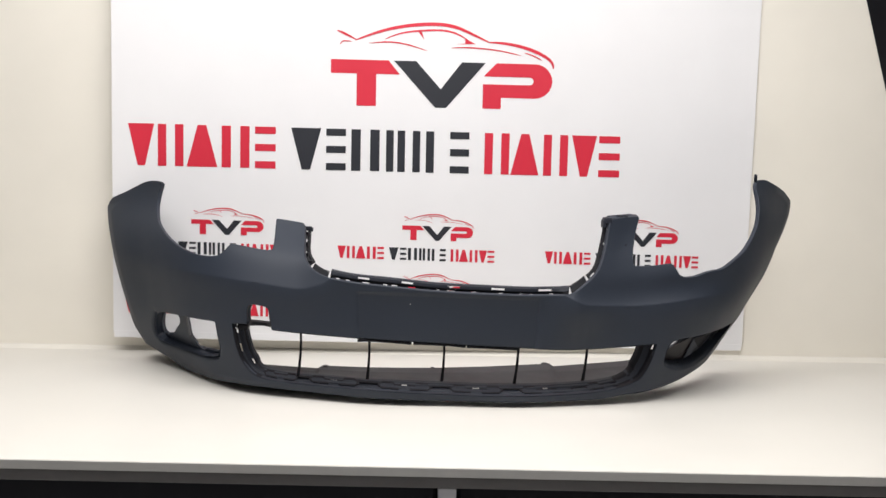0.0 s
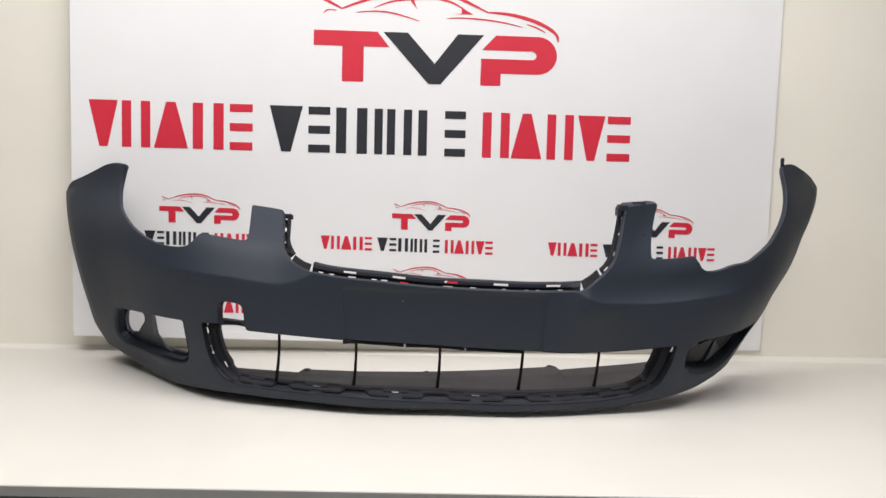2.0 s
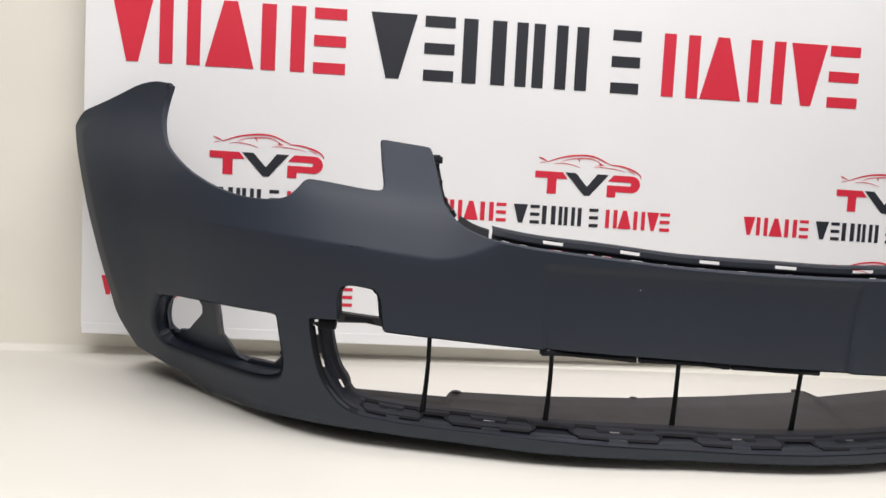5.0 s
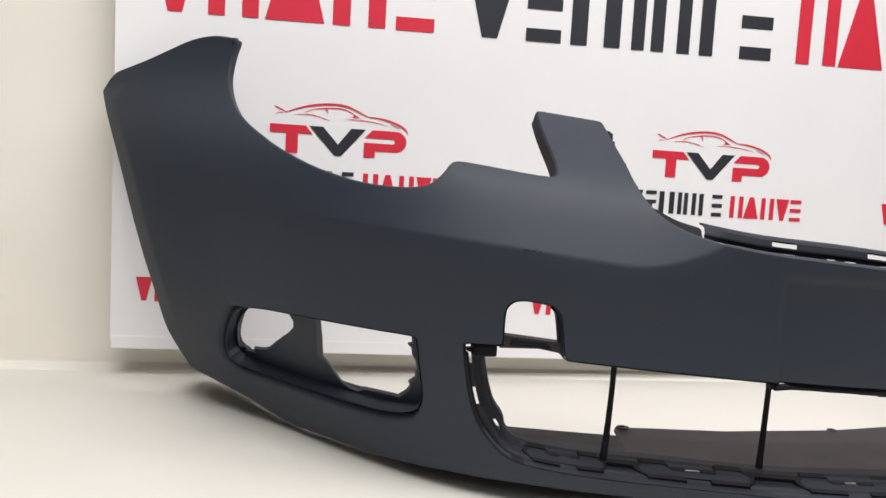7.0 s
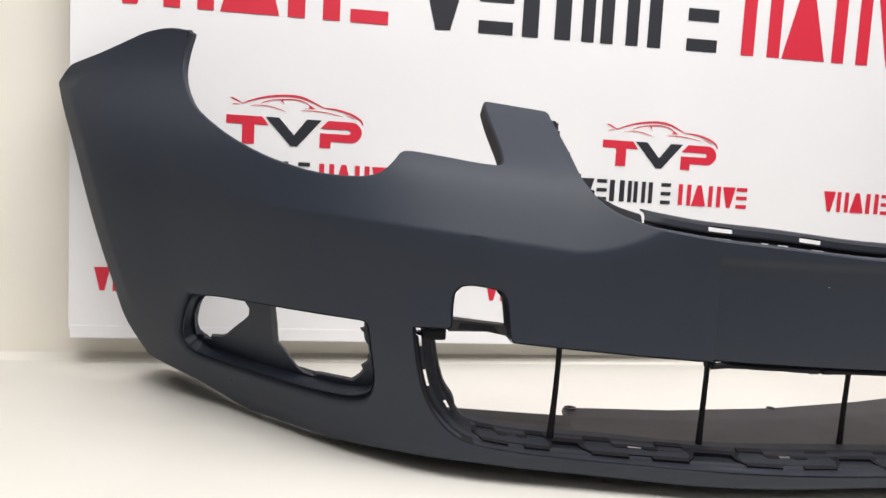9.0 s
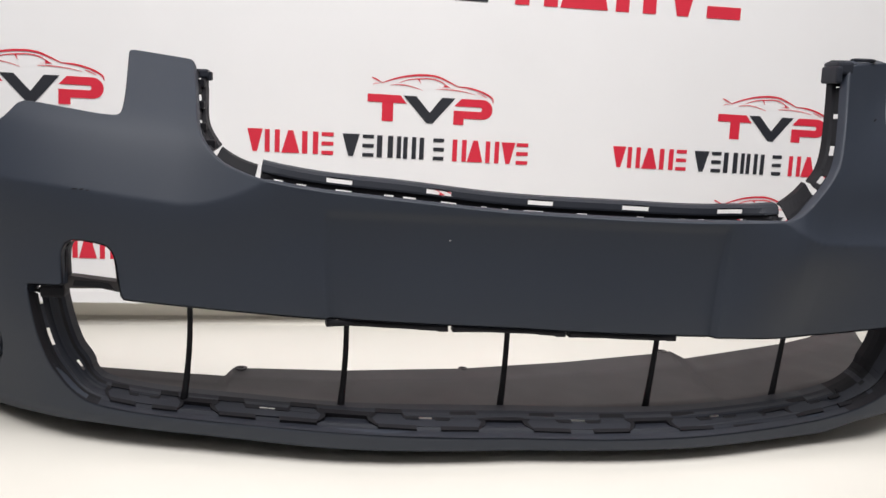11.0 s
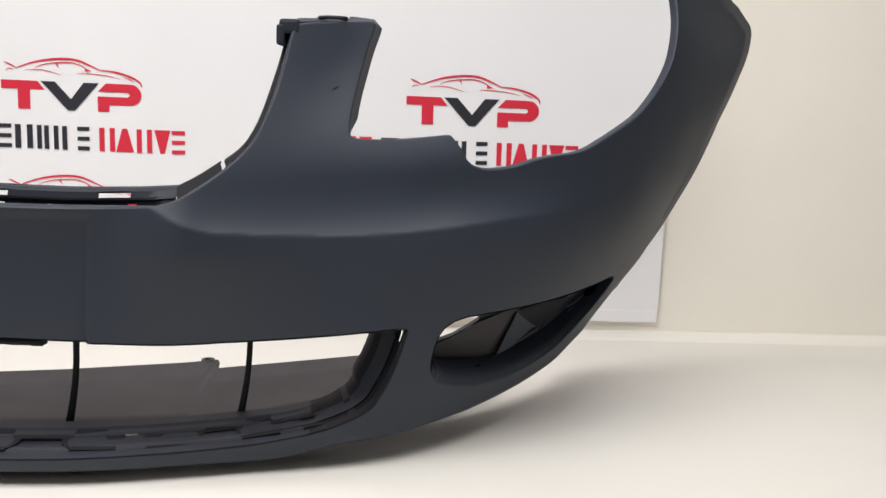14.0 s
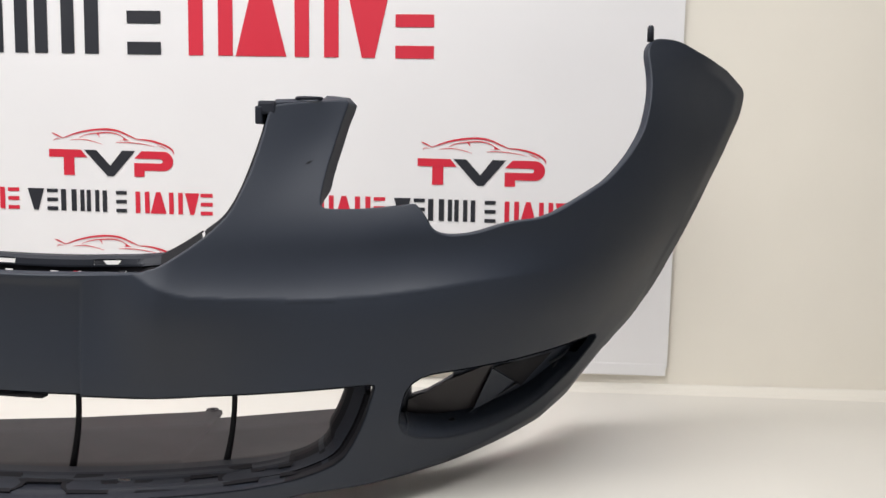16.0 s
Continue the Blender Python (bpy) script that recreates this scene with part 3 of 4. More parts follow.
def rolled(flat, faces, cuts, field, rings, back=0.0, square=0.6):
    """Adds rolled edges along the cuts: rings of (outward, backward) metres, for the whole or for chosen places."""
    pts = on_bumper(flat[:, 0], flat[:, 1], back)
    used = sorted({v for c in cuts for v in c})
    uv = flat[used]
    h = 0.0015
    gx = field(uv[:, 0] + h, uv[:, 1]) - field(uv[:, 0] - h, uv[:, 1])
    gz = field(uv[:, 0], uv[:, 1] + h) - field(uv[:, 0], uv[:, 1] - h)
    ax, az, n = frame_at(uv[:, 0], uv[:, 1], back)
    out = ax * gx[:, None] + az * gz[:, None]
    out /= np.linalg.norm(out, axis=1, keepdims=True) + 1e-9
    # backwards: mostly along the car, partly square to the face
    bk = square * n + (1 - square) * np.array([0.0, 1.0, 0.0])
    bk /= np.linalg.norm(bk, axis=1, keepdims=True)
    verts = [tuple(p) for p in pts]
    where = {v: k for k, v in enumerate(used)}
    levels = [{v: v for v in used}]
    for ring_fn in rings:
        o, b = ring_fn(uv[:, 0], uv[:, 1])
        q = pts[used] + out * np.asarray(o)[..., None] + bk * np.asarray(b)[..., None]
        start = len(verts)
        verts += [tuple(p) for p in q]
        levels.append({v: start + where[v] for v in used})
    fs = list(faces)
    for a, b in cuts:
        for lo_, hi_ in zip(levels[:-1], levels[1:]):
            fs.append((lo_[b], lo_[a], hi_[a], hi_[b]))
    return verts, fs


def const(o, b):
    return lambda x, z: (np.full(x.shape, o), np.full(x.shape, b))


def skin_field(x, z):
    f = inside_distance(OUTER, x, z)
    for hole in (OPENING, FOG_RIGHT):
        f = np.maximum(f, -inside_distance(hole, x, z))
    f = np.maximum(f, pocket_sweep(x, z) - inside_distance(FOG_LEFT, x, z))
    return f + 0.0022


def pocket_sweep(x, z):
    """Width of the soft sweep of the face into the open pocket, at its foot and outer end."""
    foot = smoothstep((np.interp(x, [-0.74, -0.70, -0.60, -0.55], [0.175, 0.120, 0.098, 0.090]) - z) / 0.024)
    return foot * np.interp(x, [-0.80, -0.72, -0.60, -0.54], [0.010, 0.012, 0.012, 0.006])


def fog_lip(x, z):
    """How far the lower lip of the open lamp pocket runs softly into it."""
    right = (np.abs(inside_distance(FOG_RIGHT, x, z)) < 0.006) * smoothstep((np.interp(x, [0.55, 0.66, 0.79], [0.102, 0.100, 0.125]) - z) / 0.02)
    return right * np.interp(x, [0.55, 0.60, 0.70, 0.79], [0.010, 0.014, 0.015, 0.005])


def left_lip(x, z):
    near = np.abs(inside_distance(FOG_LEFT, x, z)) < 0.018
    return near * (pocket_sweep(x, z) + 0.003), near * smoothstep(pocket_sweep(x, z) / 0.004)


def lip_ring(o, b, share, deep, along, down):
    def at(x, z):
        reach = fog_lip(x, z)
        soft = smoothstep(reach / 0.003)
        wide, swept = left_lip(x, z)
        out, back = o + reach * share, b * (1 - soft) + deep * soft
        return out * (1 - swept) + along * wide * swept, back * (1 - swept) + 0.036 * down * swept
    return at


def side_wall(x, z):
    """The rolled edge is deeper on the outer sides of the towers."""
    tall = smoothstep((z - 0.305) / 0.02)
    deep = tall * ((x > -0.42) & (x < -0.365))
    slant = smoothstep((z - 0.300) / 0.02) * smoothstep((0.402 - z) / 0.004) * ((x > 0.372) & (x < 0.44))
    reach = fog_lip(x, z)
    wide, swept = left_lip(x, z)
    return (0.0021 + reach + 0.0075 * slant) * (1 - swept) + wide * swept, 0.011 + 0.013 * deep + 0.006 * slant + 0.020 * smoothstep(reach / 0.003) + 0.025 * swept


BUMPER_AT = (X0, 2.05, 0.0)


def bumper():
    ob = thing("front_bumper", BUMPER_AT, "unpainted grey primed plastic car front bumper lying on the bench", "car bumper")
    flat, faces, cuts = trimmed(skin_field, (-0.93, -0.002), (0.93, 0.498), 620, 220)
    verts, fs = rolled(flat, faces, cuts, skin_field, (lip_ring(0.0005, 0.0001, 0.10, 0.0004, 0.28, 0.022), lip_ring(0.0009, 0.0004, 0.20, 0.0012, 0.52, 0.075), lip_ring(0.0017, 0.0014, 0.45, 0.0040, 0.74, 0.20), lip_ring(0.0021, 0.0032, 0.72, 0.0110, 0.90, 0.48), side_wall))
    wall_of = [k for k in range(len(faces), len(fs)) if (k - len(faces)) % 5 == 4]
    # rolled edge on the left tower's outer side is coloured black
    dark = set()
    for k in wall_of:
        x, z = flat[cuts[(k - len(faces)) // 5][0]]
        if z > 0.312 and -0.42 < x < -0.365:
            dark.add(k)
    part("skin", mesh_of("skin", verts, [f for k, f in enumerate(fs) if k not in dark], PRIMER, True), ob, "satin blue-grey primer skin")
    sel = [fs[k] for k in sorted(dark)]
    used = sorted({v for f in sel for v in f})
    where = {v: i for i, v in enumerate(used)}
    part("tower_side", mesh_of("tower_side", [verts[v] for v in used], [tuple(where[v] for v in f) for f in sel], RIB, True), ob, "outer side of the left tower, coloured black")

    # lower opening: funnel frame round sides and bottom
    def only_hole(x, z):
        return -inside_distance(OPENING, x, z)

    def reach(x, z):
        mid = np.where(x < -0.44, 0.160, np.interp(x, [-0.44, 0.50, 0.52], [0.150, 0.125, 0.15]))
        return np.where(z > mid - 0.010, 0.10, 1.0)

    def rim(x, z):
        low = 1 - smoothstep((z - 0.045) / 0.03)
        side = np.interp(x, [-0.47, -0.40, 0.36, 0.46], [0.88, 0.90, 0.9, 1.15])
        return reach(x, z) * (side * (1 - low) + 0.50 * low)

    hf, _, hcuts = trimmed(only_hole, (-0.53, 0.015), (0.57, 0.215), 260, 60)
    steps = ((0.002, 0.010), (0.0045, 0.013), (0.0075, 0.015), (0.009, 0.026), (0.0125, 0.028), (0.0155, 0.029), (0.018, 0.031), (0.0195, 0.036), (0.0225, 0.040), (0.0235, 0.052))
    slope = ((0.0015, 0.012), (0.0040, 0.017), (0.0062, 0.0165), (0.0095, 0.0205), (0.0125, 0.0245), (0.0155, 0.0285), (0.0182, 0.0325), (0.0205, 0.0365), (0.0225, 0.043), (0.0235, 0.052))

    def frame_ring(step, plain):
        def at(x, z):
            end = smoothstep((x - 0.40) / 0.04)
            o, b = (p * (1 - end) + q * end for p, q in zip(step, plain))
            return o * rim(x, z), b * (0.35 + 0.65 * reach(x, z))
        return at
    rings = [frame_ring(p, q) for p, q in zip(steps, slope)]
    v2, f2 = rolled(hf, [], hcuts, only_hole, rings, square=0.3)
    slots = ((-0.348, 0.011), (-0.188, 0.016), (-0.016, 0.016), (0.156, 0.015), (0.325, 0.010), (-0.273, 0.007), (-0.102, 0.008), (0.070, 0.008), (0.242, 0.006))
    keep_faces, groove = [], ([], [])
    for k, face in enumerate(f2):
        level = k % len(steps)
        x, z = hf[hcuts[k // len(steps)][0]]
        hole = level == 5 and any(abs(x - c) < w for c, w in slots) and z < 0.08
        hole |= level == 2 and x < -0.47 and (0.137 < z < 0.150 or 0.096 < z < 0.113)
        hole |= level == 5 and x < -0.47 and 0.060 < z < 0.070
        hole |= level in (1, 2) and x > 0.51 and 0.1215 < z < 0.1305
        if hole:
            continue
        # some step faces at the frame's ends are coloured black to read as grooves
        ragged = math.sin(310 * (x + z)) + math.sin(170 * x - 90 * z) > -0.9
        end = x > 0.42 and z < 0.128 and (level == 0 or level in (1, 2) and ragged or level == 5 and not ragged or level > 5 and (z > 0.070 or ragged))
        if end or (x < -0.45 and level in (0, 1, 7)):
            groove[int(x > 0)].append(face)
        else:
            keep_faces.append(face)
    part("lower_grille_frame", mesh_of("lower_grille_frame", v2, keep_faces, INNER, False), ob, "dark moulded frame round the lower opening")
    for faces_ in groove:
        used = sorted({v for f in faces_ for v in f})
        where = {v: i for i, v in enumerate(used)}
        part("frame_black_faces", mesh_of("frame_black_faces", [v2[v] for v in used], [tuple(where[v] for v in f) for f in faces_], RIB), ob, "frame faces coloured black to read as grooves at its end")

    # pads along the frame's ledge
    zb = Spline([-0.46, -0.378, -0.269, -0.169, -0.048, 0.048, 0.181, 0.343, 0.43], [0.046, 0.0405, 0.040, 0.038, 0.034, 0.032, 0.032, 0.034, 0.045])
    def ledge(x, v, lift=0.0):
        return tuple(on_bumper(x, zb(x) + 0.0036 + 0.0078 * v, 0.0140 + 0.0225 * v) + np.array([0, -0.3 * lift, lift]))

    def plates(name, shapes, mat, label=""):
        """Low raised plates on the ledge, each from its outline (x, v)."""
        bm = bmesh.new()
        for outline, lift in shapes:
            low = [bm.verts.new(ledge(x, v, -0.002)) for x, v in outline]
            high = [bm.verts.new(ledge(x, v, lift)) for x, v in outline]
            n = len(outline)
            bm.faces.new(high)
            for i in range(n):
                j = (i + 1) % n
                bm.faces.new((low[i], low[j], high[j], high[i]))
        part(name, bm_mesh(name, bm, mat), ob, label)

    pads = ((-0.406, 0.040), (-0.273, 0.058), (-0.102, 0.061), (0.070, 0.061), (0.242, 0.063), (0.398, 0.056))
    for c, half in pads:
        def spread(uv):
            return [(c + half * u, v) for u, v in uv]
        body = [(-1.0, 0.42), (-0.97, 0.22), (-0.88, 0.06), (-0.20, 0.04), (0.20, 0.04), (0.88, 0.06), (0.97, 0.22), (1.0, 0.42), (0.94, 0.64), (0.84, 0.76), (0.46, 0.76), (0.36, 0.50), (-0.36, 0.50), (-0.46, 0.76), (-0.84, 0.76), (-0.94, 0.64)]
        plates("mounting_pad", [(spread(body), 0.0013)], INNER)
        # black strips stand in for the shaded gap round each pad
        for m in (-1, 1):
            for quad, lift in (([(0.22, -0.16), (0.90, -0.13), (0.88, 0.08), (0.22, 0.07)], 0.0015),
                               ([(0.88, -0.06), (0.96, 0.04), (1.03, 0.22), (0.95, 0.24)], 0.0015),
                               ([(0.95, 0.22), (1.04, 0.22), (1.07, 0.46), (0.98, 0.44)], 0.0015),
                               ([(0.98, 0.44), (1.08, 0.46), (1.00, 0.80), (0.87, 0.72)], 0.0016),
                               ([(0.42, 0.74), (0.92, 0.74), (0.90, 1.00), (0.44, 1.00)], 0.0022),
                               ([(0.14, 0.44), (0.40, 0.44), (0.40, 0.62), (0.14, 0.62)], 0.0016),
                               ([(0.36, 0.52), (0.41, 0.50), (0.47, 0.78), (0.42, 0.80)], 0.0016)):
                q = [(m * u, v) for u, v in quad]
                plates("pad_gap_shade", [(spread(q if m > 0 else q[::-1]), lift)], RIB, "black raised strip drawn for the shaded gap round the pad")
    for (c0, h0), (c1, h1) in zip(pads[:-1], pads[1:]):
        plates("pad_link", [([(c0 + 1.04 * h0, 0.50), (c1 - 1.04 * h1, 0.50), (c1 - 1.0 * h1, 0.76), (c0 + 1.0 * h0, 0.76)], 0.0018)], RIB)

    # upright ribs across the opening
    for (xt, yt, zt), (xb, yb, zb_) in (((-0.293, 1.965, 0.152), (-0.298, 1.963, 0.046)), ((-0.147, 1.945, 0.147), (-0.151, 1.943, 0.040)), ((0.010, 1.950, 0.141), (0.005, 1.947, 0.036)), ((0.167, 1.955, 0.137), (0.158, 1.956, 0.036)), ((0.315, 1.976, 0.132), (0.305, 1.976, 0.042))):
        top, low = np.array((xt, yt, zt)), np.array((xb, yb, zb_))
        line = [tuple(low + (top - low) * t + np.array([0.0022 * math.sin(math.pi * t), 0.004 * math.sin(math.pi * t), 0])) for t in np.linspace(0, 1, 9)]
        part("rib", tube_mesh("rib", line, [0.0040, 0.0034, 0.0031, 0.0029, 0.0028, 0.0027, 0.0027, 0.0028, 0.0030], RIB, 8), ob, "thin black plastic rib")
    # ridge below the plate seat with clip teeth
    def strip_z(x):
        return np.interp(x, [-0.183, 0.134], [0.1405, 0.1297])
    for x0, x1 in ((-0.200, -0.082), (-0.076, 0.042), (0.048, 0.172)):
        line = [tuple(on_bumper(x, strip_z(x), 0.004)) for x in np.linspace(x0, x1, 7)]
        part("clip_strip", tube_mesh("clip_strip", line, [0.0036, 0.0034, 0.0028, 0.0030, 0.0028, 0.0034, 0.0036], RIB, 6), ob, "black clip strip below the plate seat")
        for x, drop in ((x0 + 0.004, 0.0016), (x0 + 0.022, 0.0008), (x1 - 0.024, 0.0010), (x1 - 0.005, 0.0018)):
            p = on_bumper(x, strip_z(x) - drop, 0.004)
            part("clip_tooth", box("clip_tooth", (p[0] - 0.005, p[1] - 0.002, p[2] - 0.0018), (p[0] + 0.005, p[1] + 0.009, p[2] + 0.003), RIB, 0.001), ob)

    # under tray
    rear = [(-0.53, 2.075), (-0.46, 2.062), (-0.39, 2.051), (-0.30, 2.029), (-0.263, 2.021), (-0.258, 2.050), (-0.142, 2.041), (-0.014, 2.050), (0.108, 2.077), (0.222, 2.113), (0.252, 2.127), (0.257, 2.094), (0.36, 2.140), (0.425, 2.170), (0.47, 2.198), (0.52, 2.235), (0.585, 2.285)]
    rx = np.concatenate([np.linspace(a[0], b[0], 5)[:-1] for a, b in zip(rear[:-1], rear[1:])] + [[0.585]])
    ry = np.interp(rx, [r[0] for r in rear], [r[1] for r in rear])
    rows = []
    for x, y in zip(rx, ry):
        lx = (x - X0) / (WL(0.05) if x < X0 else WR(0.05))
        lx = min(lx, 0.535)
        fr = on_bumper(lx, zb(np.clip(lx, -0.46, 0.43)) + 0.0115, 0.040)
        rows.append([fr + (np.array([x, y, 0.055]) - fr) * t + np.array([0, 0, -0.006 * math.sin(math.pi * t)]) for t in (0, 0.25, 0.5, 0.75, 1)])
    verts = [tuple(p) for r in rows for p in r]
    faces = [(i * 5 + k, (i + 1) * 5 + k, (i + 1) * 5 + k + 1, i * 5 + k + 1) for i in range(len(rows) - 1) for k in range(4)]
    tray = part("under_tray", mesh_of("under_tray", verts, faces, TRAY, True), ob, "brown-black plastic splash tray")
    sol = tray.modifiers.new("thick", "SOLIDIFY")
    sol.thickness, sol.offset = 0.003, -1
    for x, y, z, r in ((-0.250, 2.050, 0.0555, 0.0065), (-0.014, 2.052, 0.0553, 0.0048), (0.241, 2.127, 0.0553, 0.0070)):
        bm = bmesh.new()
        o = [[bm.verts.new((x + q * math.cos(a), y + q * math.sin(a), z + dz)) for a in [2 * math.pi * k / 14 for k in range(14)]] for q, dz in ((r, 0), (r * 0.5, 0), (r * 0.5, -0.002), (r, -0.002))]
        for i in range(4):
            for k in range(14):
                m = (k + 1) % 14
                bm.faces.new((o[i][k], o[i][m], o[(i + 1) % 4][m], o[(i + 1) % 4][k]))
        part("tray_eyelet", bm_mesh("tray_eyelet", bm, TRAY), ob)

    # ribbons along edges of the upper opening
    def ribbon(name, path, offs, mat, holes=(), row=None, label="", gaps=()):
        """A strip along (x, z) points of the face; offs: (inward to the opening, back)."""
        path = np.array(path, float)
        d = np.gradient(path, axis=0)
        d /= np.linalg.norm(d, axis=1, keepdims=True)
        side = np.stack([-d[:, 1], d[:, 0]], 1)
        verts, faces = [], []
        for o, b in offs:
            q = path + side * o
            verts += [tuple(p) for p in on_bumper(q[:, 0], q[:, 1], b)]
        n = len(path)
        for k in range(len(offs) - 1):
            for i in range(n - 1):
                m = (path[i, 0] + path[i + 1, 0]) / 2
                if row == k and (i in gaps or any(a < m < b for a, b in holes)):
                    continue
                faces.append((k * n + i, k * n + i + 1, (k + 1) * n + i + 1, (k + 1) * n + i))
        piece = part(name, mesh_of(name, verts, faces, mat), ob, label)
        mod = piece.modifiers.new("thick", "SOLIDIFY")
        mod.thickness, mod.offset = 0.0018, 0
        return piece

    def dense(points, n):
        p = np.array(points, float)
        t = np.concatenate([[0], np.cumsum(np.hypot(*np.diff(p, axis=0).T))])
        u = np.linspace(0, t[-1], n)
        return np.stack([Spline(t, p[:, 0])(u), Spline(t, p[:, 1])(u)], 1)

    top = dense(GRILLE_TOP[:-1] + [(0.285, 0.2438)], 180)
    holes = ((-0.198, -0.173), (-0.104, -0.079), (-0.003, 0.024), (0.100, 0.130), (0.213, 0.243))
    dots = ((-0.246, -0.238), (-0.226, -0.217), (-0.190, -0.172), (-0.142, -0.134), (-0.124, -0.113), (-0.088, -0.072), (-0.050, -0.043), (-0.028, -0.021), (-0.008, 0.014), (0.052, 0.062), (0.118, 0.128), (0.166, 0.176), (0.190, 0.200), (0.240, 0.250))
    ribbon("rail_web", top, ((-0.014, 0.010), (-0.014, 0.032), (-0.0035, 0.033), (-0.0005, 0.033), (0.0035, 0.033)), RIB, dots, 2, "black channel with clip holes")
    ribbon("grille_rail", top, ((0.0032, 0.0315), (0.0050, 0.0315), (0.0095, 0.0325), (0.0118, 0.036), (0.0125, 0.044)), INNER, holes, 1, "slotted dark grille rail")
    # corner pieces and tower flanges
    left_c = dense([(-0.2985, 0.283), (-0.283, 0.2745), (-0.2625, 0.2685)], 8)
    left_t = dense([(-0.3155, 0.360), (-0.3155, 0.335), (-0.3145, 0.307), (-0.302, 0.286)], 24)
    right_c = dense([(0.289, 0.2465), (0.305, 0.2555), (0.3215, 0.268)], 8)
    right_t = dense([(0.3245, 0.2715), (0.336, 0.284), (0.3415, 0.301), (0.340, 0.335), (0.3315, 0.388)], 24)
    for p in (left_c, right_c):
        reach_ = 0.006 if p is left_c else 0.0105
        ribbon("corner_clip", p, ((-0.004, 0.006), (-0.003, 0.022), (reach_, 0.028), (reach_ + 0.001, 0.034)), RIB, label="dark corner clip")
    for p in (left_t, right_t):
        if p is left_t:
            offs = ((-0.004, 0.006), (-0.003, 0.020), (0.000, 0.022), (0.001, 0.036), (0.0045, 0.038), (0.0055, 0.056))
        else:
            offs = ((-0.004, 0.006), (-0.003, 0.013), (0.001, 0.015), (0.0035, 0.021), (0.0075, 0.023), (0.0095, 0.031))
        ribbon("tower_flange", p, offs, RIB, (), 2, "dark ribbed flange of the tower", (1, 2, 7, 8, 14, 20, 21))
        for k in (4, 10, 16, 21):
            q = on_bumper(p[k][0], p[k][1], 0.026)
            part("flange_clip", box("flange_clip", (q[0] - 0.005, q[1] - 0.006, q[2] - 0.004), (q[0] + 0.005, q[1] + 0.006, q[2] + 0.004), RIB, 0.001), ob)

    # tower tops
    a, b = on_bumper(0.329, 0.397), on_bumper(0.391, 0.4028)
    bm = bmesh.new()
    prof = [(0.003, -0.010), (0.003, -0.001), (0.014, 0.003), (0.036, 0.004), (0.050, 0.001), (0.050, -0.002), (0.036, 0.001), (0.014, 0.000), (0.006, -0.003), (0.006, -0.010)]
    e1 = [bm.verts.new((a[0] + 0.001, a[1] + y, a[2] + z)) for y, z in prof]
    e2 = [bm.verts.new((b[0] - 0.007, b[1] + y, b[2] + 0.6 * z - 0.001)) for y, z in prof]
    for i in range(len(prof)):
        j = (i + 1) % len(prof)
        bm.faces.new((e1[i], e1[j], e2[j], e2[i]))
    bm.faces.new(e1)
    bm.faces.new(e2[::-1])
    part("tower_bracket", bm_mesh("tower_bracket", bm, PRIMER), ob, "grey bracket shelf on the tower")
    part("bracket_hook", box("bracket_hook", (a[0] - 0.013, a[1] - 0.002, a[2] - 0.012), (a[0] + 0.004, a[1] + 0.026, a[2] + 0.001), INNER, 0.003), ob, "dark hooked bracket end")
    part("bracket_hook_lip", box("bracket_hook_lip", (a[0] - 0.015, a[1] - 0.003, a[2] - 0.021), (a[0] - 0.008, a[1] + 0.027, a[2] - 0.004), INNER, 0.002), ob)
    loop = [(a[0] + 0.030 + 0.012 * math.cos(t), a[1] + 0.026 + 0.008 * math.sin(t), a[2] + 0.0046) for t in np.linspace(0, 2 * math.pi, 13)]
    part("bracket_eyelet", tube_mesh("bracket_eyelet", loop, 0.0017, INNER, 6), ob)
    c = on_bumper(-0.316, 0.362)
    part("tower_tab", box("tower_tab", (c[0] - 0.006, c[1] + 0.020, c[2] - 0.010), (c[0] + 0.011, c[1] + 0.038, c[2] - 0.001), INNER, 0.002), ob, "dark clip tab on the tower")
    part("tower_tab_end", box("tower_tab_end", (c[0] + 0.009, c[1] + 0.022, c[2] - 0.012), (c[0] + 0.014, c[1] + 0.036, c[2] - 0.003), INNER, 0.0015), ob)

    def facet(name, places, thick, mat, label=""):
        """A flat-sided piece inside a pocket: (x, z, back) corners and its thickness backwards."""
        bm = bmesh.new()
        front = [bm.verts.new(on_bumper(u, v, w)) for u, v, w in places]
        rear = [bm.verts.new(on_bumper(u, v, w + thick)) for u, v, w in places]
        bm.faces.new(front)
        bm.faces.new(rear[::-1])
        for i in range(len(front)):
            j = (i + 1) % len(front)
            bm.faces.new((front[j], front[i], rear[i], rear[j]))
        return part(name, bm_mesh(name, bm, mat), ob, label)

    # towing eye notch: a bar with raised ends, black lips beside it
    facet("tow_notch_bar", [(-0.4545, 0.1655, 0.012), (-0.4469, 0.1672, 0.012), (-0.3960, 0.1644, 0.012), (-0.3960, 0.1545, 0.012), (-0.4178, 0.1575, 0.012), (-0.4550, 0.1550, 0.012)], 0.014, TRAY, "brown-grey bar across the towing eye notch")
    # black plate just before the bar, a recess's shade given as colour
    facet("tow_notch_shade", [(-0.4432, 0.1641, 0.0105), (-0.4100, 0.1635, 0.0105), (-0.4050, 0.1568, 0.0105), (-0.4183, 0.1585, 0.0105), (-0.4460, 0.1585, 0.0105)], 0.002, RIB, "black plate on the bar drawn for a shaded recess")
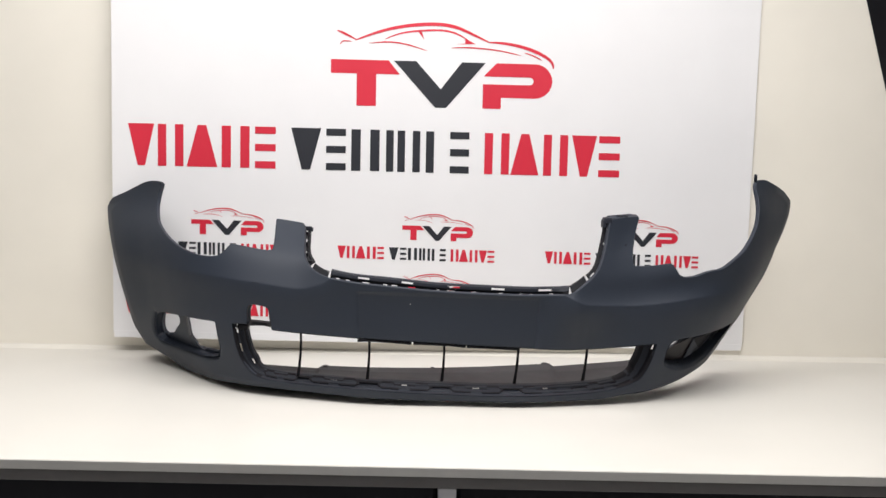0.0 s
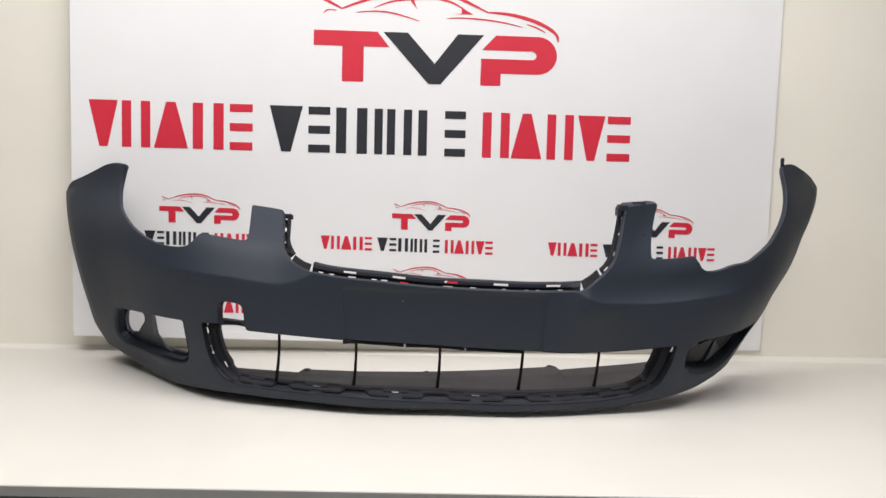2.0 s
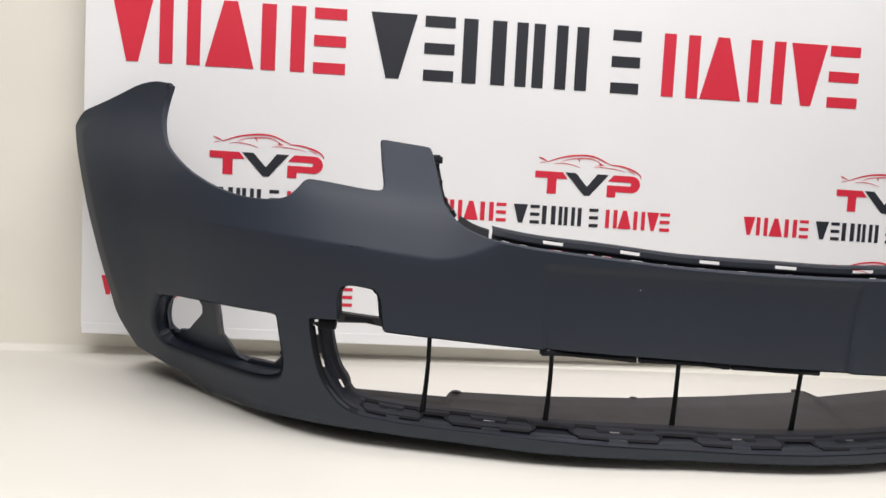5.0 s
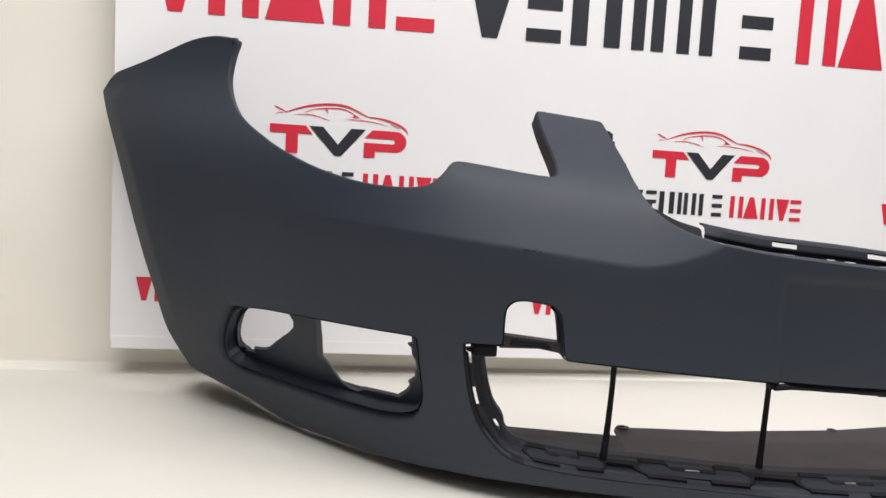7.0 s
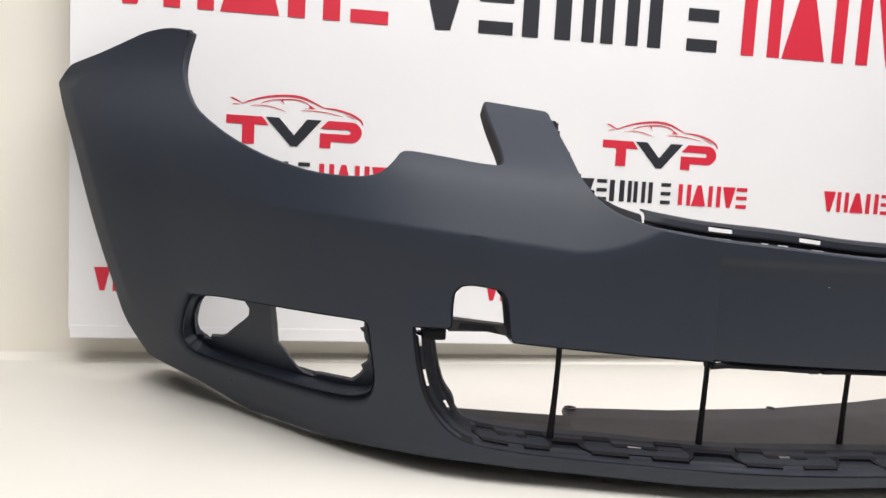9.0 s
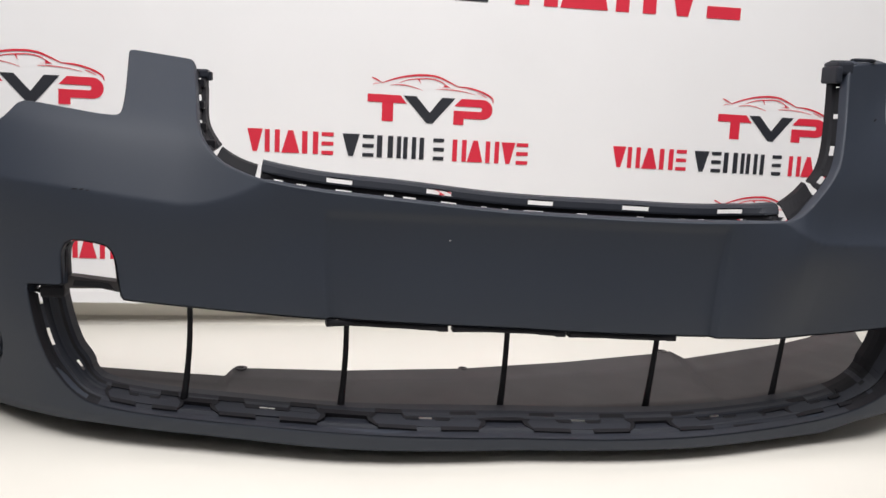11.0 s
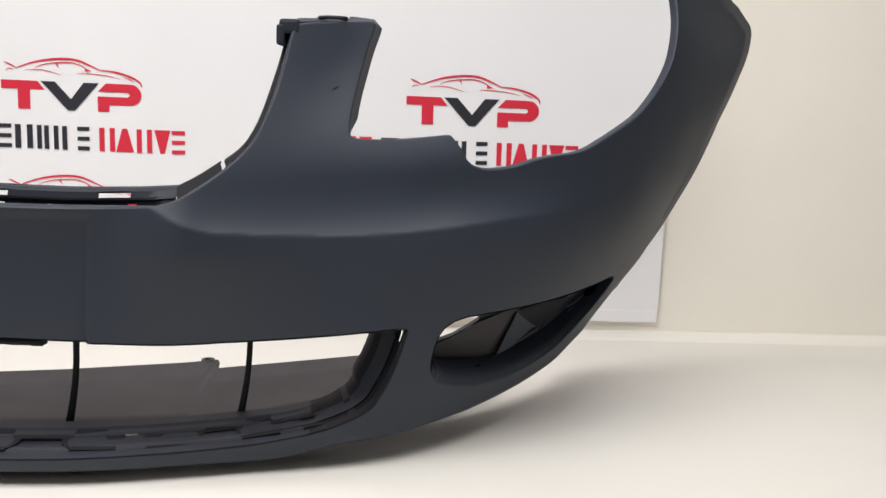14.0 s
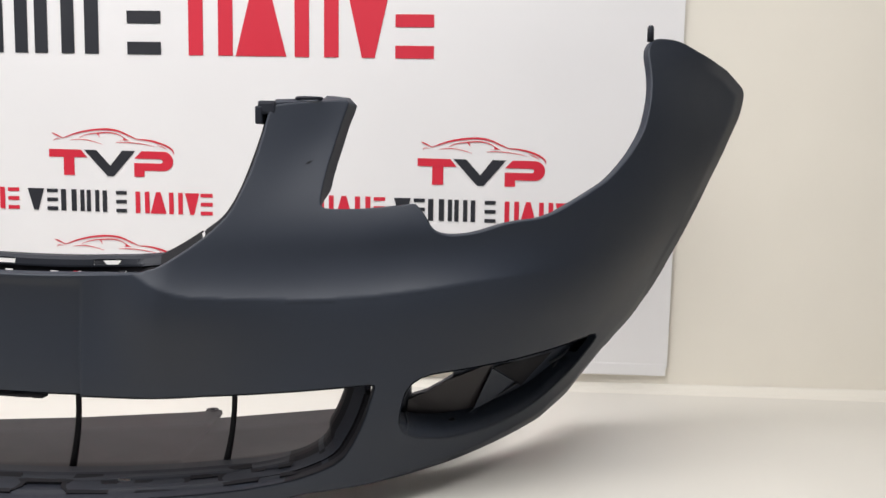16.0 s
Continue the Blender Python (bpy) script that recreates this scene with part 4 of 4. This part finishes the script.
    for path in ([(-0.4425, 0.1996), (-0.4483, 0.1946), (-0.4507, 0.1834), (-0.4530, 0.1675)], [(-0.4045, 0.1990), (-0.3985, 0.1932), (-0.3977, 0.1801), (-0.3980, 0.1655)]):
        line = [tuple(on_bumper(u, v, 0.009)) for u, v in path]
        part("tow_notch_lip", tube_mesh("tow_notch_lip", line, 0.0026, RIB, 6), ob, "black lip at the side of the notch")
    r = on_bumper(-0.470, 0.151, 0.012)
    part("tow_notch_clip", box("tow_notch_clip", (r[0] - 0.010, r[1] - 0.002, r[2] - 0.006), (r[0] + 0.012, r[1] + 0.022, r[2] + 0.006), RIB, 0.003), ob, "black clip beside the towing eye notch")

    # fog lamp pockets
    def pocket(hole, deep, cuts, mat, fine):
        """A pocket's wall and pierced back, which follow the face further behind."""
        def edge(x, z):
            return -inside_distance(hole, x, z)

        def floor_field(x, z):
            f = inside_distance(hole, x, z) - 0.014
            for cut in cuts:
                f = np.maximum(f, -inside_distance(np.array(cut), x, z))
            return f
        lo, hi = hole.min(0) - 0.02, hole.max(0) + 0.02
        ff, _, fc = trimmed(edge, lo, hi, 90, 46)
        rings = [const(-0.001, 0.08 * deep), const(-0.003, 0.25 * deep), const(-0.008, 0.6 * deep), const(-0.013, 1.05 * deep)]
        v3, f3 = rolled(ff, [], fc, edge, rings, square=0.0)
        part("lamp_pocket_wall", mesh_of("lamp_pocket_wall", v3, f3, mat, True), ob, "dark wall of the fog lamp pocket")
        f4, fa4, c4 = trimmed(floor_field, lo, hi, *fine, deep)
        v4, s4 = rolled(f4, fa4, c4, floor_field, (const(0.0006, 0.0015), const(0.0008, 0.012)), deep, 0.0)
        part("lamp_pocket_back", mesh_of("lamp_pocket_back", v4, s4, mat), ob, "dark pierced back of the fog lamp pocket")

    lamp_hole = [(-0.7440, 0.1172), (-0.7335, 0.1310), (-0.7180, 0.1455), (-0.7109, 0.1485), (-0.6976, 0.1500), (-0.6780, 0.1506), (-0.6692, 0.1474), (-0.6654, 0.1398), (-0.6686, 0.1297), (-0.6769, 0.1220), (-0.6878, 0.1142), (-0.7087, 0.0984), (-0.7162, 0.0951), (-0.7329, 0.0921), (-0.7346, 0.0877), (-0.7506, 0.0856), (-0.7425, 0.0912), (-0.7560, 0.0885)]
    side_hole = [(-0.6312, 0.1650), (-0.5340, 0.1650), (-0.5354, 0.1514), (-0.5366, 0.1423), (-0.5413, 0.1410), (-0.5377, 0.1388), (-0.5385, 0.1301), (-0.5358, 0.1261), (-0.5362, 0.1146), (-0.5383, 0.1130), (-0.5402, 0.1069), (-0.5488, 0.1006), (-0.5473, 0.0974), (-0.5534, 0.0909), (-0.5649, 0.0830), (-0.5751, 0.0831), (-0.6031, 0.0821), (-0.6120, 0.0774), (-0.6217, 0.0784), (-0.6283, 0.0827), (-0.6318, 0.0897), (-0.6349, 0.0981), (-0.6404, 0.1065), (-0.6354, 0.1286)]
    pocket(FOG_LEFT, 0.034, (lamp_hole, side_hole), PRIMER, (250, 110))
    # bracket edge; the light that falls on it is put into its paler grey
    facet("lamp_bracket_edge", [(-0.6372, 0.158, 0.028), (-0.6318, 0.158, 0.028), (-0.6404, 0.1074, 0.028), (-0.6470, 0.1060, 0.028)], 0.010, FRAME, "edge of the lamp bracket, in paler grey for the light on it")
    gap = [(0.5578, 0.1080), (0.5590, 0.1450), (0.6110, 0.1450), (0.6075, 0.1250), (0.5959, 0.1194), (0.5765, 0.1115)]
    pocket(FOG_RIGHT, 0.050, (gap,), PRIMER, (160, 70))
    facet("pocket_side_panel", [(0.5465, 0.0762, 0.046), (0.5572, 0.1065, 0.046), (0.5760, 0.1108, 0.046), (0.6074, 0.1238, 0.046), (0.6547, 0.135, 0.046), (0.6286, 0.0812, 0.046), (0.6019, 0.0714, 0.046)], 0.003, TRAY, "brown-black panel in the lamp pocket")
    facet("lamp_bracket_wedge", [(0.6546, 0.1290, 0.042), (0.6869, 0.1005, 0.043), (0.6438, 0.0880, 0.036), (0.6067, 0.0690, 0.022), (0.5990, 0.0740, 0.026), (0.6291, 0.0840, 0.038)], 0.003, PRIMER, "blue-grey wedge in the lamp pocket")
    # flat black plate, the shade beside the wedge put in as colour
    facet("wedge_hollow_shade", [(0.6570, 0.1300, 0.044), (0.7300, 0.1300, 0.046), (0.6900, 0.0960, 0.045)], 0.002, RIB, "black plate drawn for the shade beside the wedge")
    for path in ([(0.6438, 0.0885), (0.6650, 0.0950), (0.6855, 0.1030)], [(0.6950, 0.0900), (0.7050, 0.0885), (0.7180, 0.0935), (0.7294, 0.1025), (0.7400, 0.1150)], [(0.7294, 0.1180), (0.7430, 0.1200), (0.7560, 0.1290)]):
        line = [tuple(on_bumper(u, v, 0.040)) for u, v in path]
        part("lamp_carrier_edge", tube_mesh("lamp_carrier_edge", line, 0.0014, FRAME, 6), ob, "blue-grey edge of the lamp carrier")
    # a black bar draws the dark of the groove in the pocket floor
    line = [tuple(on_bumper(u, v, w)) for u, v, w in ((0.556, 0.081, 0.022), (0.570, 0.0765, 0.022), (0.590, 0.0770, 0.024), (0.606, 0.0800, 0.028))]
    part("pocket_shade_line", tube_mesh("pocket_shade_line", line, 0.0028, RIB, 6), ob, "black bar drawn for the shaded groove along the pocket floor")

    # small chips and scuffs in the primer
    for x, z, w, h, mat in ((-0.083, 0.2185, 0.0010, 0.0005, WHITE), (-0.4296, 0.2491, 0.0035, 0.0006, RIB), (-0.4229, 0.2491, 0.0024, 0.0007, RIB), (-0.4172, 0.2485, 0.0020, 0.0005, RIB), (0.3870, 0.3409, 0.0022, 0.0016, RIB), (-0.7281, 0.0502, 0.0014, 0.0010, RIB)):
        quad = [tuple(on_bumper(x + u * w + v * 0.3 * h, z + v * h, -0.0004)) for u, v in ((-1, -1), (0.4, -0.8), (1, 1), (-0.5, 0.8))]
        part("primer_chip", mesh_of("primer_chip", quad, [(0, 1, 2, 3)], mat), ob, "tiny chip in the primer" if mat is WHITE else "small dark scuff in the primer")

    # pins on the wing tips
    for x, z, h in ((0.678, 0.482, 0.014), (-0.676, 0.4425, 0.005)):
        p = on_bumper(x, z, 0.004)
        part("wing_pin", tube_mesh("wing_pin", [p + np.array([0, 0, -0.004]), p + np.array([0, 0, h * 0.8]), p + np.array([0, 0, h])], [0.0038, 0.0038, 0.0024], INNER, 10), ob, "short dark locating pin")
    return ob


bumper()
